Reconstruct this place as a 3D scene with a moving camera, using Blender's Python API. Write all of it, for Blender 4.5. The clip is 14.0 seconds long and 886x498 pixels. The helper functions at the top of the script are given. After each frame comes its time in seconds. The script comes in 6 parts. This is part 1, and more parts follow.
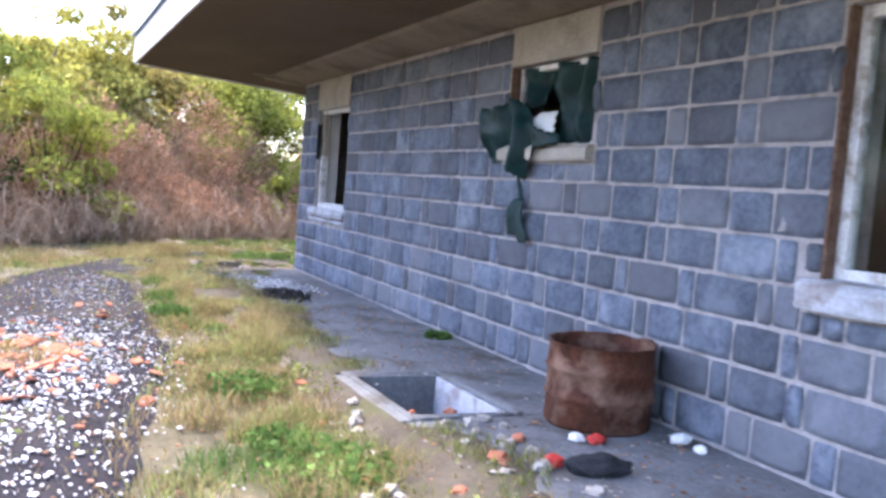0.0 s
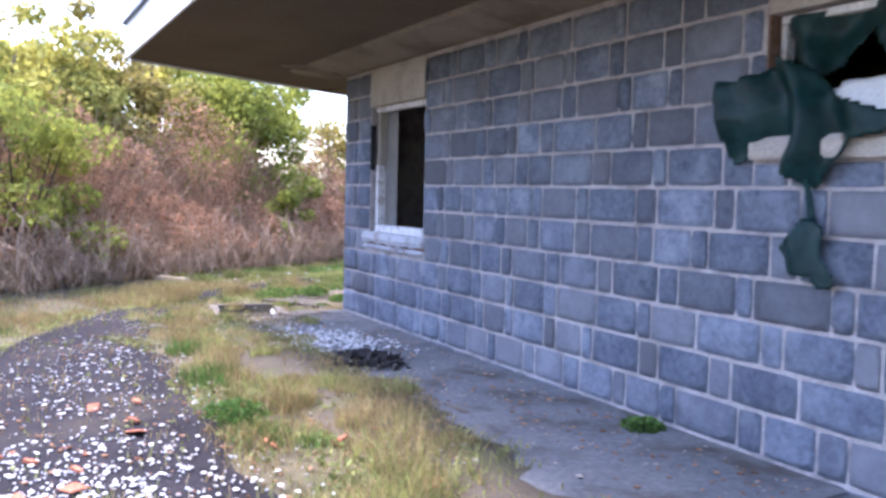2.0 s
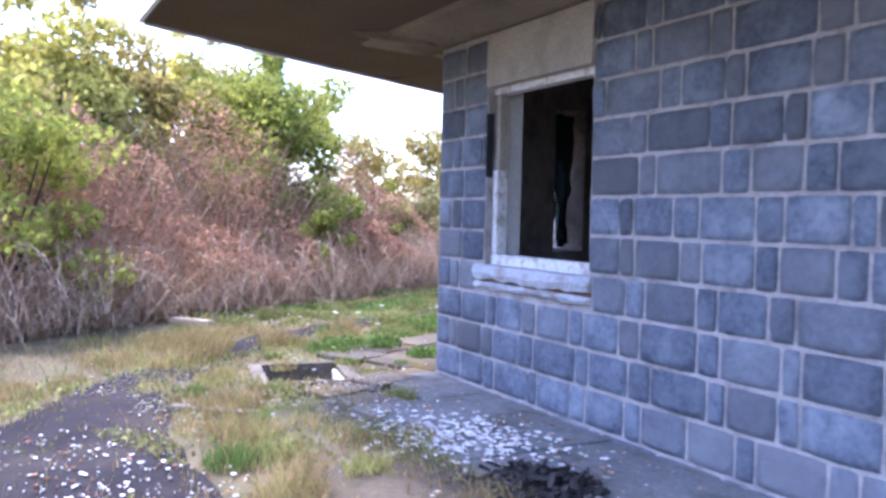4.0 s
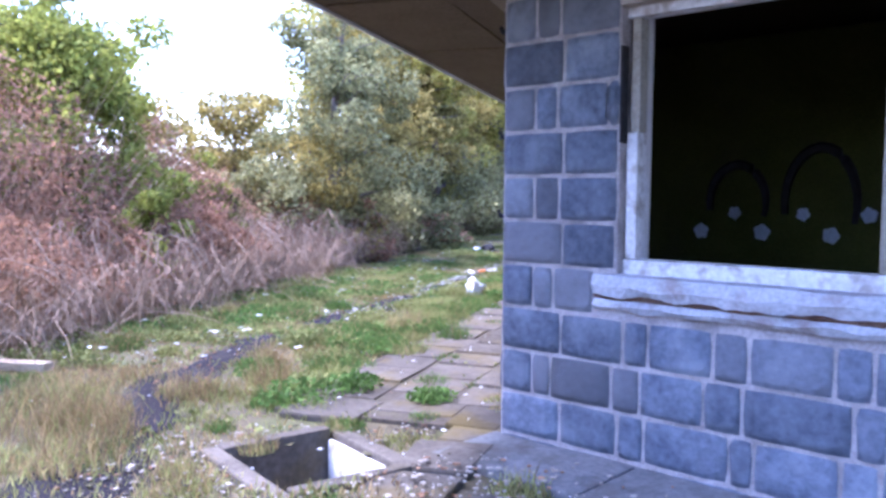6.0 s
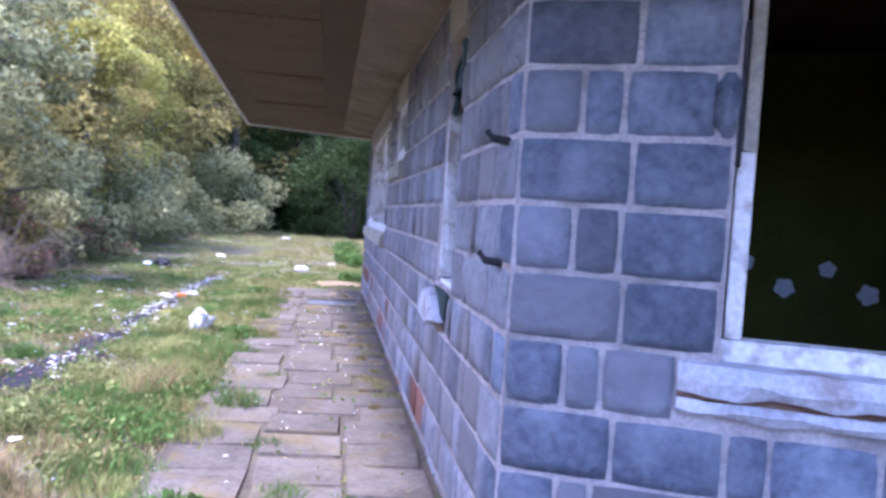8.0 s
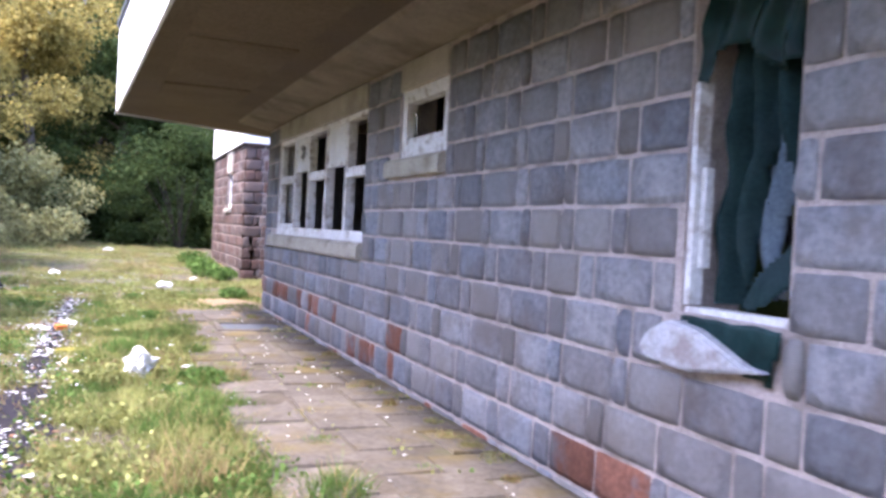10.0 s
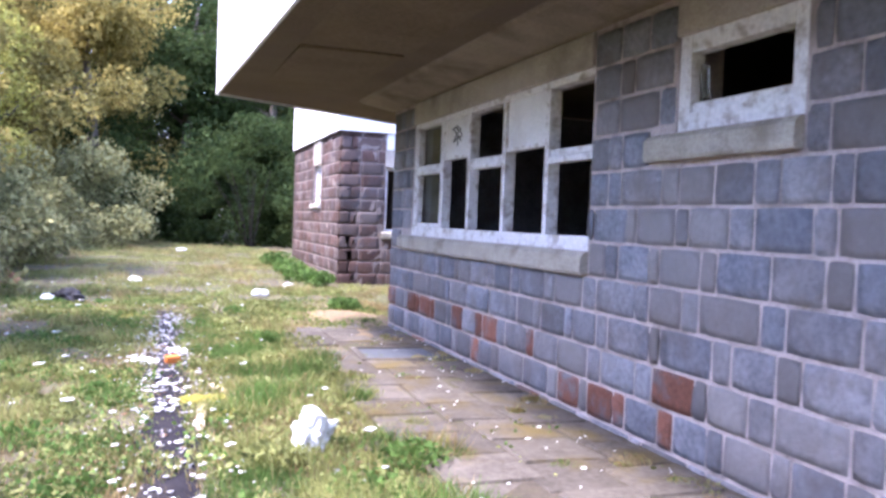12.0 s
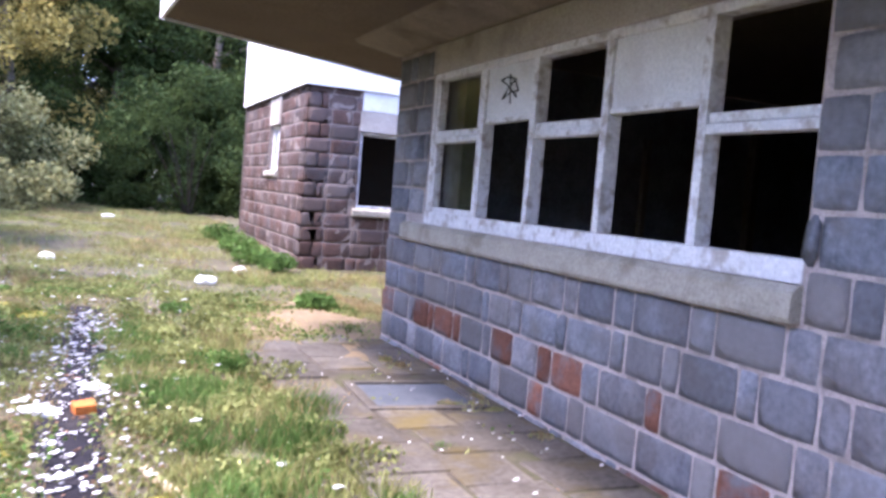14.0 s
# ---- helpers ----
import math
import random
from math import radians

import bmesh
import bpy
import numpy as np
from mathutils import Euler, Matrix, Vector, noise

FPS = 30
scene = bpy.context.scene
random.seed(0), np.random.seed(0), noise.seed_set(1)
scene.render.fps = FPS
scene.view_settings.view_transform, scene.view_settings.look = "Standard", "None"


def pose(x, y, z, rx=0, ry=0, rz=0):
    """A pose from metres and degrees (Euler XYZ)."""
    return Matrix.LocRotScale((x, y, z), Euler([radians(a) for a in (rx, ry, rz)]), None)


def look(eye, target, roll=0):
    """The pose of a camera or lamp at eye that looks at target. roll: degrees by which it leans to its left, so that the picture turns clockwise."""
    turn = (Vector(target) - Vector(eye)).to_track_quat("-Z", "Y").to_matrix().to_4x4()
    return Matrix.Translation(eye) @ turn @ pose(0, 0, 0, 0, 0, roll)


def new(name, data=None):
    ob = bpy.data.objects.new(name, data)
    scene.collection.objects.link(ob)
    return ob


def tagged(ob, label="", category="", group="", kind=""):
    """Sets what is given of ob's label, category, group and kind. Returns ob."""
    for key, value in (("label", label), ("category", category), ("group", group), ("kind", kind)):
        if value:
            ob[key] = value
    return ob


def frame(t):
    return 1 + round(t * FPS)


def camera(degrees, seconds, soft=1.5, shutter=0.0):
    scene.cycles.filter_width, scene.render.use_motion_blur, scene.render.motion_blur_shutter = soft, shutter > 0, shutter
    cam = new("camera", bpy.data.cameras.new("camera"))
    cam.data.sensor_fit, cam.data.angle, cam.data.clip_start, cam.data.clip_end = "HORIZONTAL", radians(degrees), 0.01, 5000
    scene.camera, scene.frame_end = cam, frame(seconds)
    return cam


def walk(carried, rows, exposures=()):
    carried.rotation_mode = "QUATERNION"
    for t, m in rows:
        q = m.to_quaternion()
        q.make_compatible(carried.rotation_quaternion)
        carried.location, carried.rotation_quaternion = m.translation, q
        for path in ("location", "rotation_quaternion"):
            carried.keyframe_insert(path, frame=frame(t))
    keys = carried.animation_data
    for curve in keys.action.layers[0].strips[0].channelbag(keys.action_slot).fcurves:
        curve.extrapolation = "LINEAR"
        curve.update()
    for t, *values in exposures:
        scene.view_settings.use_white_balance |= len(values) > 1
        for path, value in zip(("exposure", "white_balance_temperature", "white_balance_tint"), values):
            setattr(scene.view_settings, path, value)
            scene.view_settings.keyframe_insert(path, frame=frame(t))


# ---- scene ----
cam = camera(56.9, 14.0, soft=3.0, shutter=0.3)
EXPOSURES = [(0, 2.95, 6000, 21), (2, 2.87, 5700, 25), (3.7, 2.92, 5450, 28), (6, 2.88, 5000, 33), (7.7, 2.93, 5000, 37), (9.8, 3.04, 5900, 27), (12, 3.06, 5600, 30), (14, 2.87, 5650, 30)]
PATH = [
    (0, (1.195, 0.553, 1.220), (-0.087, 2.082, 1.079), 4.5),
    (0.5, (0.566, 0.784, 1.274), (-0.735, 2.292, 1.091), 3.3),
    (1, (-0.066, 1.024, 1.277), (-1.355, 2.534, 1.038), 0.6),
    (1.5, (-0.703, 1.290, 1.315), (-2.027, 2.780, 1.146), 2.7),
    (2, (-1.312, 1.476, 1.286), (-2.529, 3.058, 1.150), 1.4),
    (2.5, (-1.913, 1.809, 1.250), (-3.137, 3.381, 1.070), 1.1),
    (3, (-2.467, 2.164, 1.241), (-3.685, 3.746, 1.134), 3.5),
    (3.5, (-3.011, 2.604, 1.230), (-4.239, 4.178, 1.123), 2.0),
    (3.7, (-3.242, 2.704, 1.219), (-4.486, 4.268, 1.132), 1.6),
    (5.8, (-6.305, 3.546, 1.290), (-7.007, 5.412, 1.134), -0.6),
    (6, (-6.502, 3.697, 1.260), (-7.146, 5.585, 1.124), 0.4),
    (6.5, (-6.990, 4.109, 1.283), (-7.537, 6.024, 1.103), 0.3),
    (7, (-7.433, 4.438, 1.277), (-7.655, 6.412, 1.048), 1.1),
    (7.5, (-7.783, 4.829, 1.268), (-7.757, 6.823, 1.110), 0.2),
    (7.7, (-7.930, 4.964, 1.289), (-7.808, 6.958, 1.195), 1.7),
    (9.8, (-9.645, 6.847, 1.184), (-8.894, 8.699, 1.106), 4.2),
    (10, (-9.747, 7.014, 1.186), (-8.995, 8.866, 1.147), 3.0),
    (10.5, (-9.957, 7.528, 1.213), (-9.340, 9.429, 1.122), 3.5),
    (11, (-10.156, 8.077, 1.237), (-9.544, 9.980, 1.179), 3.0),
    (11.5, (-10.231, 8.704, 1.232), (-9.611, 10.604, 1.155), 3.1),
    (12, (-10.318, 9.321, 1.216), (-9.665, 11.210, 1.151), 2.2),
    (12.5, (-10.324, 9.930, 1.202), (-9.710, 11.832, 1.113), 2.3),
    (13, (-10.323, 10.549, 1.226), (-9.723, 12.455, 1.143), 5.7),
    (13.5, (-10.305, 11.104, 1.269), (-9.587, 12.964, 1.109), 1.7),
    (14, (-10.237, 11.731, 1.290), (-9.436, 13.559, 1.163), 4.7),
]
walk(cam, [(t, look(eye, target, roll)) for t, eye, target, roll in PATH], EXPOSURES)

# ---- light ----
SUN_DIR = Vector((-0.507, -0.065, 0.86)).normalized()
world = bpy.data.worlds.new("world")
scene.world = world
world.use_nodes = True
wn = world.node_tree
sky = wn.nodes.new("ShaderNodeTexSky")
sky.sky_type = "NISHITA"
sky.sun_disc = False
sky.sun_elevation = math.asin(SUN_DIR.z)
sky.sun_rotation = math.atan2(SUN_DIR.x, SUN_DIR.y)
sky.air_density, sky.dust_density, sky.ozone_density = 1.0, 2.0, 1.0
wn.links.new(sky.outputs[0], wn.nodes["Background"].inputs[0])
wn.nodes["Background"].inputs[1].default_value = 0.15
sun_data = bpy.data.lights.new("sun", "SUN")
sun_data.energy, sun_data.angle, sun_data.color = 1.4, radians(7), (1.0, 0.9, 0.74)
sun = new("sun", sun_data)
sun.matrix_world = look(SUN_DIR * 40, (0, 0, 0))

# ---- materials ----


def mat(name, a, b, scale=6.0, rough=0.85, bump=0.3, fine=60.0, rand=0.0, island=0.0, metal=0.0, c=None, cscale=1.5, camount=0.5, spec=0.18, stretch=None, tint=None, tamount=0.8):
    """Two-colour noise at two scales, a third colour in stains, shades that differ from piece to piece, fine relief."""
    m = bpy.data.materials.new(name)
    m.use_nodes = True
    t = m.node_tree
    p = t.nodes["Principled BSDF"]
    p.inputs["Roughness"].default_value, p.inputs["Metallic"].default_value = rough, metal
    p.inputs["Specular IOR Level"].default_value = spec
    pos = t.nodes.new("ShaderNodeNewGeometry")
    src = pos.outputs["Position"]
    if stretch:
        v = t.nodes.new("ShaderNodeVectorMath")
        v.operation = "MULTIPLY"
        v.inputs[1].default_value = stretch
        t.links.new(src, v.inputs[0])
        src = v.outputs[0]

    def tex(sc, detail=5.0, r=0.6):
        n = t.nodes.new("ShaderNodeTexNoise")
        n.inputs["Scale"].default_value, n.inputs["Detail"].default_value, n.inputs["Roughness"].default_value = sc, detail, r
        t.links.new(src, n.inputs["Vector"])
        return n.outputs[0]

    def ramp(val, lo, hi):
        r = t.nodes.new("ShaderNodeMapRange")
        r.inputs[1].default_value, r.inputs[2].default_value = lo, hi
        t.links.new(val, r.inputs[0])
        return r.outputs[0]

    def mix(fac, x, y, mode="MIX"):
        n = t.nodes.new("ShaderNodeMix")
        n.data_type, n.blend_type = "RGBA", mode
        for k, val in ((0, fac), (6, x), (7, y)):
            if isinstance(val, (int, float)):
                n.inputs[k].default_value = val
            elif isinstance(val, tuple):
                n.inputs[k].default_value = (*val, 1)
            else:
                t.links.new(val, n.inputs[k])
        return n.outputs[2]

    col = mix(ramp(tex(scale), 0.33, 0.67), a, b)
    col = mix(0.35, col, mix(ramp(tex(fine, 3), 0.3, 0.7), tuple(0.55 * v for v in a), tuple(min(1, 1.4 * v) for v in b)))
    if c:
        f = t.nodes.new("ShaderNodeMath")
        f.operation = "MULTIPLY"
        f.inputs[1].default_value = camount
        t.links.new(ramp(tex(cscale, 6), 0.5, 0.66), f.inputs[0])
        col = mix(f.outputs[0], col, c)
    if rand or island:
        # one random number for each piece, whether it is an object or an island of a joined mesh
        o, g, add, fr = (t.nodes.new(k) for k in ("ShaderNodeObjectInfo", "ShaderNodeNewGeometry", "ShaderNodeMath", "ShaderNodeMath"))
        add.operation, fr.operation = "ADD", "FRACT"
        if rand:
            t.links.new(o.outputs["Random"], add.inputs[0])
        else:
            add.inputs[0].default_value = 0.0
        if island:
            t.links.new(g.outputs["Random Per Island"], add.inputs[1])
        else:
            add.inputs[1].default_value = 0.0
        t.links.new(add.outputs[0], fr.inputs[0])
        if tint:
            f = t.nodes.new("ShaderNodeMath")
            f.operation = "PINGPONG"
            f.inputs[1].default_value = 0.13
            t.links.new(fr.outputs[0], f.inputs[0])
            q = t.nodes.new("ShaderNodeMapRange")
            q.inputs[1].default_value, q.inputs[2].default_value, q.inputs[4].default_value = 0.06, 0.13, tamount
            t.links.new(f.outputs[0], q.inputs[0])
            col = mix(q.outputs[0], col, tint)
        h, r = t.nodes.new("ShaderNodeHueSaturation"), t.nodes.new("ShaderNodeMapRange")
        amount = max(rand, island)
        r.inputs[3].default_value, r.inputs[4].default_value = 1 - amount, 1 + amount
        t.links.new(fr.outputs[0], r.inputs[0])
        t.links.new(r.outputs[0], h.inputs["Value"])
        t.links.new(col, h.inputs["Color"])
        col = h.outputs[0]
    t.links.new(col, p.inputs["Base Color"])
    if bump:
        bn = t.nodes.new("ShaderNodeBump")
        bn.inputs["Strength"].default_value, bn.inputs["Distance"].default_value = bump, 0.012
        t.links.new(tex(fine * 0.6, 6, 0.7), bn.inputs["Height"])
        t.links.new(bn.outputs[0], p.inputs["Normal"])
    return m


def leafy(name, dark, light, rough=0.7, thin=0.38):
    """Leaves: shade by leaf and by clump, with light coming through."""
    m = mat(name, dark, light, scale=1.3, rough=rough, bump=0, fine=9, island=0.45, spec=0.08)
    t = m.node_tree
    p, out = t.nodes["Principled BSDF"], t.nodes["Material Output"]
    tr, mx = t.nodes.new("ShaderNodeBsdfTranslucent"), t.nodes.new("ShaderNodeMixShader")
    t.links.new(p.inputs["Base Color"].links[0].from_socket, tr.inputs[0])
    mx.inputs[0].default_value = thin
    t.links.new(p.outputs[0], mx.inputs[1])
    t.links.new(tr.outputs[0], mx.inputs[2])
    t.links.new(mx.outputs[0], out.inputs[0])
    return m


BLOCK = mat("slate_block", (0.085, 0.103, 0.142), (0.17, 0.192, 0.243), scale=7, rough=0.8, bump=1.0, fine=30, rand=0.3, island=0.3, c=(0.25, 0.28, 0.335), cscale=4.5, camount=0.6, tint=(0.15, 0.15, 0.165))
BLOCK_B = mat("grey_block", (0.145, 0.15, 0.17), (0.268, 0.268, 0.288), scale=7, rough=0.8, bump=1.0, fine=30, rand=0.24, island=0.24, c=(0.14, 0.118, 0.105), cscale=2.2, camount=0.7, tint=(0.18, 0.165, 0.155))
BLOCK_C = mat("blue_grey_block", (0.112, 0.124, 0.15), (0.213, 0.224, 0.254), scale=7, rough=0.8, bump=1.0, fine=30, rand=0.26, island=0.26, c=(0.13, 0.115, 0.108), cscale=2.2, camount=0.7, tint=(0.17, 0.16, 0.155))
BLOCK_RED = mat("rust_block", (0.135, 0.062, 0.045), (0.22, 0.1, 0.068), scale=11, rough=0.85, bump=0.8, fine=40, rand=0.35, island=0.35, c=(0.15, 0.145, 0.155), cscale=4.5, camount=1.0)
BLOCK_WING = mat("brown_block", (0.06, 0.038, 0.032), (0.112, 0.068, 0.056), scale=7, rough=0.85, bump=0.6, fine=40, rand=0.34, island=0.34, c=(0.085, 0.09, 0.1), cscale=1.5, camount=0.7, tint=(0.1, 0.085, 0.08))
MORTAR = mat("mortar", (0.3, 0.275, 0.275), (0.46, 0.425, 0.42), scale=9, rough=0.95, bump=0.6, fine=70, c=(0.17, 0.155, 0.155), cscale=4, camount=0.7)
MORTAR_WING = mat("brown_mortar", (0.16, 0.132, 0.12), (0.25, 0.21, 0.19), scale=9, rough=0.95, bump=0.6, fine=70)
MORTAR_B = mat("tan_mortar", (0.34, 0.29, 0.275), (0.5, 0.435, 0.41), scale=9, rough=0.95, bump=0.6, fine=70, c=(0.17, 0.15, 0.14), cscale=3.5, camount=0.7)
CONCRETE = mat("stained_concrete", (0.34, 0.31, 0.27), (0.46, 0.42, 0.37), scale=3, rough=0.9, bump=0.3, c=(0.2, 0.18, 0.14), cscale=1.6, camount=0.6)
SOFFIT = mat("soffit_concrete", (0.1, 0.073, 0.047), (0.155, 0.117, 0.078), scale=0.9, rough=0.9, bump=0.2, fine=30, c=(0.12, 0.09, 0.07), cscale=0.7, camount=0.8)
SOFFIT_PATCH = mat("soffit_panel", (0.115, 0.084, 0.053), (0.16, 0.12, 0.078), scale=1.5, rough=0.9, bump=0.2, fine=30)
CORNICE = mat("cornice_concrete", (0.19, 0.155, 0.115), (0.29, 0.245, 0.19), scale=2.2, rough=0.9, bump=0.3, c=(0.12, 0.09, 0.06), cscale=1.2, camount=0.8)
APRON = mat("apron_concrete", (0.13, 0.137, 0.145), (0.22, 0.225, 0.228), scale=2.5, rough=0.92, bump=0.8, fine=35, c=(0.085, 0.075, 0.06), cscale=2.6, camount=0.8)
PAVER = mat("paving_slab", (0.068, 0.06, 0.05), (0.145, 0.128, 0.108), scale=4, rough=0.92, bump=0.9, fine=30, rand=0.2, c=(0.13, 0.1, 0.035), cscale=1.7, camount=0.85)
DIRT = mat("bare_dirt", (0.048, 0.04, 0.031), (0.11, 0.094, 0.073), scale=3, rough=0.95, bump=0.9, fine=30, c=(0.09, 0.1, 0.035), cscale=2.2, camount=0.6)
SOIL = mat("worn_turf", (0.055, 0.05, 0.03), (0.14, 0.12, 0.075), scale=2.6, rough=0.95, bump=0.9, fine=25, c=(0.075, 0.1, 0.028), cscale=1.5, camount=0.7)
STRAW_SOIL = mat("straw_litter", (0.17, 0.125, 0.07), (0.27, 0.2, 0.12), scale=6, rough=0.95, bump=0.7, fine=50, c=(0.22, 0.17, 0.1), cscale=2)
ASPHALT = mat("asphalt", (0.015, 0.014, 0.017), (0.034, 0.031, 0.036), scale=4, rough=0.85, bump=0.6, fine=90, c=(0.06, 0.052, 0.045), cscale=1.5, camount=0.6, spec=0.06)
WHITE = mat("flaking_white_paint", (0.66, 0.66, 0.68), (0.82, 0.82, 0.82), scale=8, rough=0.6, bump=0.3, fine=50, c=(0.3, 0.25, 0.21), cscale=11, camount=0.75)
FASCIA = mat("fascia_paint", (0.72, 0.72, 0.72), (0.83, 0.83, 0.83), scale=3, rough=0.6, bump=0.1, c=(0.5, 0.48, 0.46), cscale=1.3, camount=0.4)
PANEL = mat("painted_panel", (0.7, 0.71, 0.72), (0.8, 0.8, 0.8), scale=3, rough=0.6, bump=0.1, c=(0.45, 0.42, 0.4), cscale=2.5, camount=0.35)
CHIP = mat("plaster_flakes", (0.62, 0.61, 0.6), (0.82, 0.81, 0.8), scale=20, rough=0.8, bump=0, island=0.2)
TILE = mat("orange_tile_shards", (0.34, 0.1, 0.05), (0.5, 0.21, 0.125), scale=15, rough=0.85, bump=0.3, rand=0.3, island=0.2)
RUST = mat("rusted_steel", (0.03, 0.014, 0.011), (0.135, 0.05, 0.027), scale=6, rough=0.7, bump=0.7, fine=45, c=(0.3, 0.19, 0.135), cscale=4.2, camount=0.6, metal=0.15)
CHAR = mat("charred_wood", (0.012, 0.012, 0.013), (0.05, 0.045, 0.045), scale=12, rough=0.8, bump=0.5, island=0.3)
TARP = mat("green_tarpaulin", (0.003, 0.015, 0.016), (0.009, 0.038, 0.038), scale=6, rough=0.36, bump=0.5, fine=18, c=(0.025, 0.065, 0.068), cscale=4)
CLOTH = mat("bottle_green_curtain", (0.005, 0.017, 0.019), (0.018, 0.045, 0.046), scale=4, rough=0.85, bump=0.4, fine=70, c=(0.03, 0.055, 0.065), cscale=3)
FADED = mat("faded_lining", (0.07, 0.1, 0.14), (0.14, 0.19, 0.23), scale=4, rough=0.85, bump=0.3, fine=60)
MUSTARD = mat("mustard_cloth", (0.17, 0.15, 0.02), (0.28, 0.24, 0.04), scale=5, rough=0.85, bump=0.3)
# indoor colours darkened: the dimness of the rooms is put into them
PLASTER = mat("dimmed_olive_plaster", (0.045, 0.055, 0.01), (0.085, 0.095, 0.022), scale=2, rough=0.9, bump=0.2, c=(0.06, 0.06, 0.03), cscale=1.2)
INNER = mat("dimmed_interior", (0.035, 0.03, 0.028), (0.07, 0.062, 0.055), scale=2, rough=0.9, bump=0.2)
PAPER = mat("white_polythene", (0.78, 0.79, 0.8), (0.86, 0.86, 0.86), scale=9, rough=0.5, bump=0.2)
PINE = mat("weathered_timber", (0.42, 0.33, 0.22), (0.56, 0.46, 0.33), scale=5, rough=0.8, bump=0.3, fine=60)
FLOWER = mat("pale_blue_paper", (0.45, 0.52, 0.66), (0.6, 0.66, 0.78), scale=9, rough=0.7, bump=0.0)
BLACKISH = mat("black_cloth", (0.015, 0.015, 0.017), (0.04, 0.04, 0.045), scale=9, rough=0.8, bump=0.3)
RED = mat("red_printed_card", (0.5, 0.03, 0.03), (0.6, 0.08, 0.06), scale=9, rough=0.5, bump=0.1)
ORANGE = mat("orange_card", (0.45, 0.12, 0.02), (0.6, 0.2, 0.05), scale=9, rough=0.6, bump=0.1)
SLATE = mat("wet_slate_cover", (0.06, 0.07, 0.08), (0.12, 0.13, 0.15), scale=5, rough=0.55, bump=0.3)
MOSS = mat("yellow_moss", (0.16, 0.14, 0.02), (0.28, 0.25, 0.05), scale=9, rough=0.95, bump=0.8, fine=60)
# bush stems coloured near-black to carry the shade under the foliage
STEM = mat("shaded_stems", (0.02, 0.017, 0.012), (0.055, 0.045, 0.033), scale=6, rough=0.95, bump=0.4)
BARK = mat("bark", (0.1, 0.08, 0.065), (0.2, 0.17, 0.14), scale=6, rough=0.95, bump=0.6, stretch=(1, 1, 0.25))
TWIG = mat("dry_twigs", (0.28, 0.17, 0.095), (0.54, 0.39, 0.25), scale=3, rough=0.9, bump=0, island=0.35)
TWIG_GREY = mat("grey_twigs", (0.22, 0.15, 0.1), (0.46, 0.35, 0.25), scale=3, rough=0.9, bump=0, island=0.4)
DRY_LEAF = leafy("dry_russet_leaf", (0.24, 0.12, 0.068), (0.5, 0.31, 0.195), thin=0.45)
LEAF_YELLOW = leafy("yellow_green_leaf", (0.2, 0.195, 0.035), (0.54, 0.49, 0.13), thin=0.5)
LEAF_GREEN = leafy("green_leaf", (0.11, 0.135, 0.022), (0.38, 0.4, 0.085), thin=0.5)
# very dark green: the shade of the far end is put into the leaf colour
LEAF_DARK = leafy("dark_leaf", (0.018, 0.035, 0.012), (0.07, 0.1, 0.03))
LEAF_GREY = leafy("grey_green_leaf", (0.11, 0.115, 0.045), (0.36, 0.35, 0.16))
LEAF_OLIVE = leafy("olive_leaf", (0.14, 0.12, 0.03), (0.43, 0.35, 0.11), thin=0.45)
GRASS = leafy("green_grass", (0.125, 0.145, 0.042), (0.41, 0.42, 0.155))
HAY = leafy("straw_grass", (0.2, 0.14, 0.06), (0.42, 0.325, 0.17))
CREEP = leafy("creeping_leaf", (0.095, 0.115, 0.035), (0.31, 0.33, 0.12), thin=0.3)
WEED = leafy("weed_leaf", (0.05, 0.1, 0.022), (0.15, 0.25, 0.065))


def glass_mat():
    m = bpy.data.materials.new("window_glass")
    m.use_nodes = True
    t = m.node_tree
    p = t.nodes["Principled BSDF"]
    p.inputs["Base Color"].default_value = (0.85, 0.92, 0.88, 1)
    p.inputs["Transmission Weight"].default_value, p.inputs["IOR"].default_value = 1.0, 1.3
    n = t.nodes.new("ShaderNodeTexNoise")
    n.inputs["Scale"].default_value = 14
    r = t.nodes.new("ShaderNodeMapRange")
    r.inputs[3].default_value, r.inputs[4].default_value = 0.0, 0.12
    t.links.new(n.outputs[0], r.inputs[0])
    t.links.new(r.outputs[0], p.inputs["Roughness"])
    return m


GLASS = glass_mat()

# ---- geometry helpers ----
rng = np.random.default_rng(7)
rnd = random.Random(11)


def mesh_ob(name, verts, faces, material, parent=None, label="", smooth=False):
    me = bpy.data.meshes.new(name)
    me.from_pydata([tuple(v) for v in verts], [], [tuple(f) for f in faces])
    me.materials.append(material)
    if smooth:
        me.polygons.foreach_set("use_smooth", smooth if isinstance(smooth, list) else [True] * len(me.polygons))
    me.update()
    ob = new(name, me)
    if parent is not None:
        ob.parent = parent
    if label:
        ob["label"] = label
    return ob


def part(name, bm, material, parent=None, label="", smooth=False):
    me = bpy.data.meshes.new(name)
    bm.normal_update()
    bm.to_mesh(me)
    bm.free()
    me.materials.append(material)
    if smooth:
        me.polygons.foreach_set("use_smooth", [True] * len(me.polygons))
    ob = new(name, me)
    if parent is not None:
        ob.parent = parent
    if label:
        ob["label"] = label
    return ob


class Wall:
    """A wall's own frame: s along it, d out of its face, z up."""

    def __init__(self, origin, u, n):
        self.o, self.u, self.n = Vector((*origin, 0)), Vector((*u, 0)).normalized(), Vector((*n, 0)).normalized()

    def p(self, s, d, z):
        return self.o + self.u * s + self.n * d + Vector((0, 0, z))


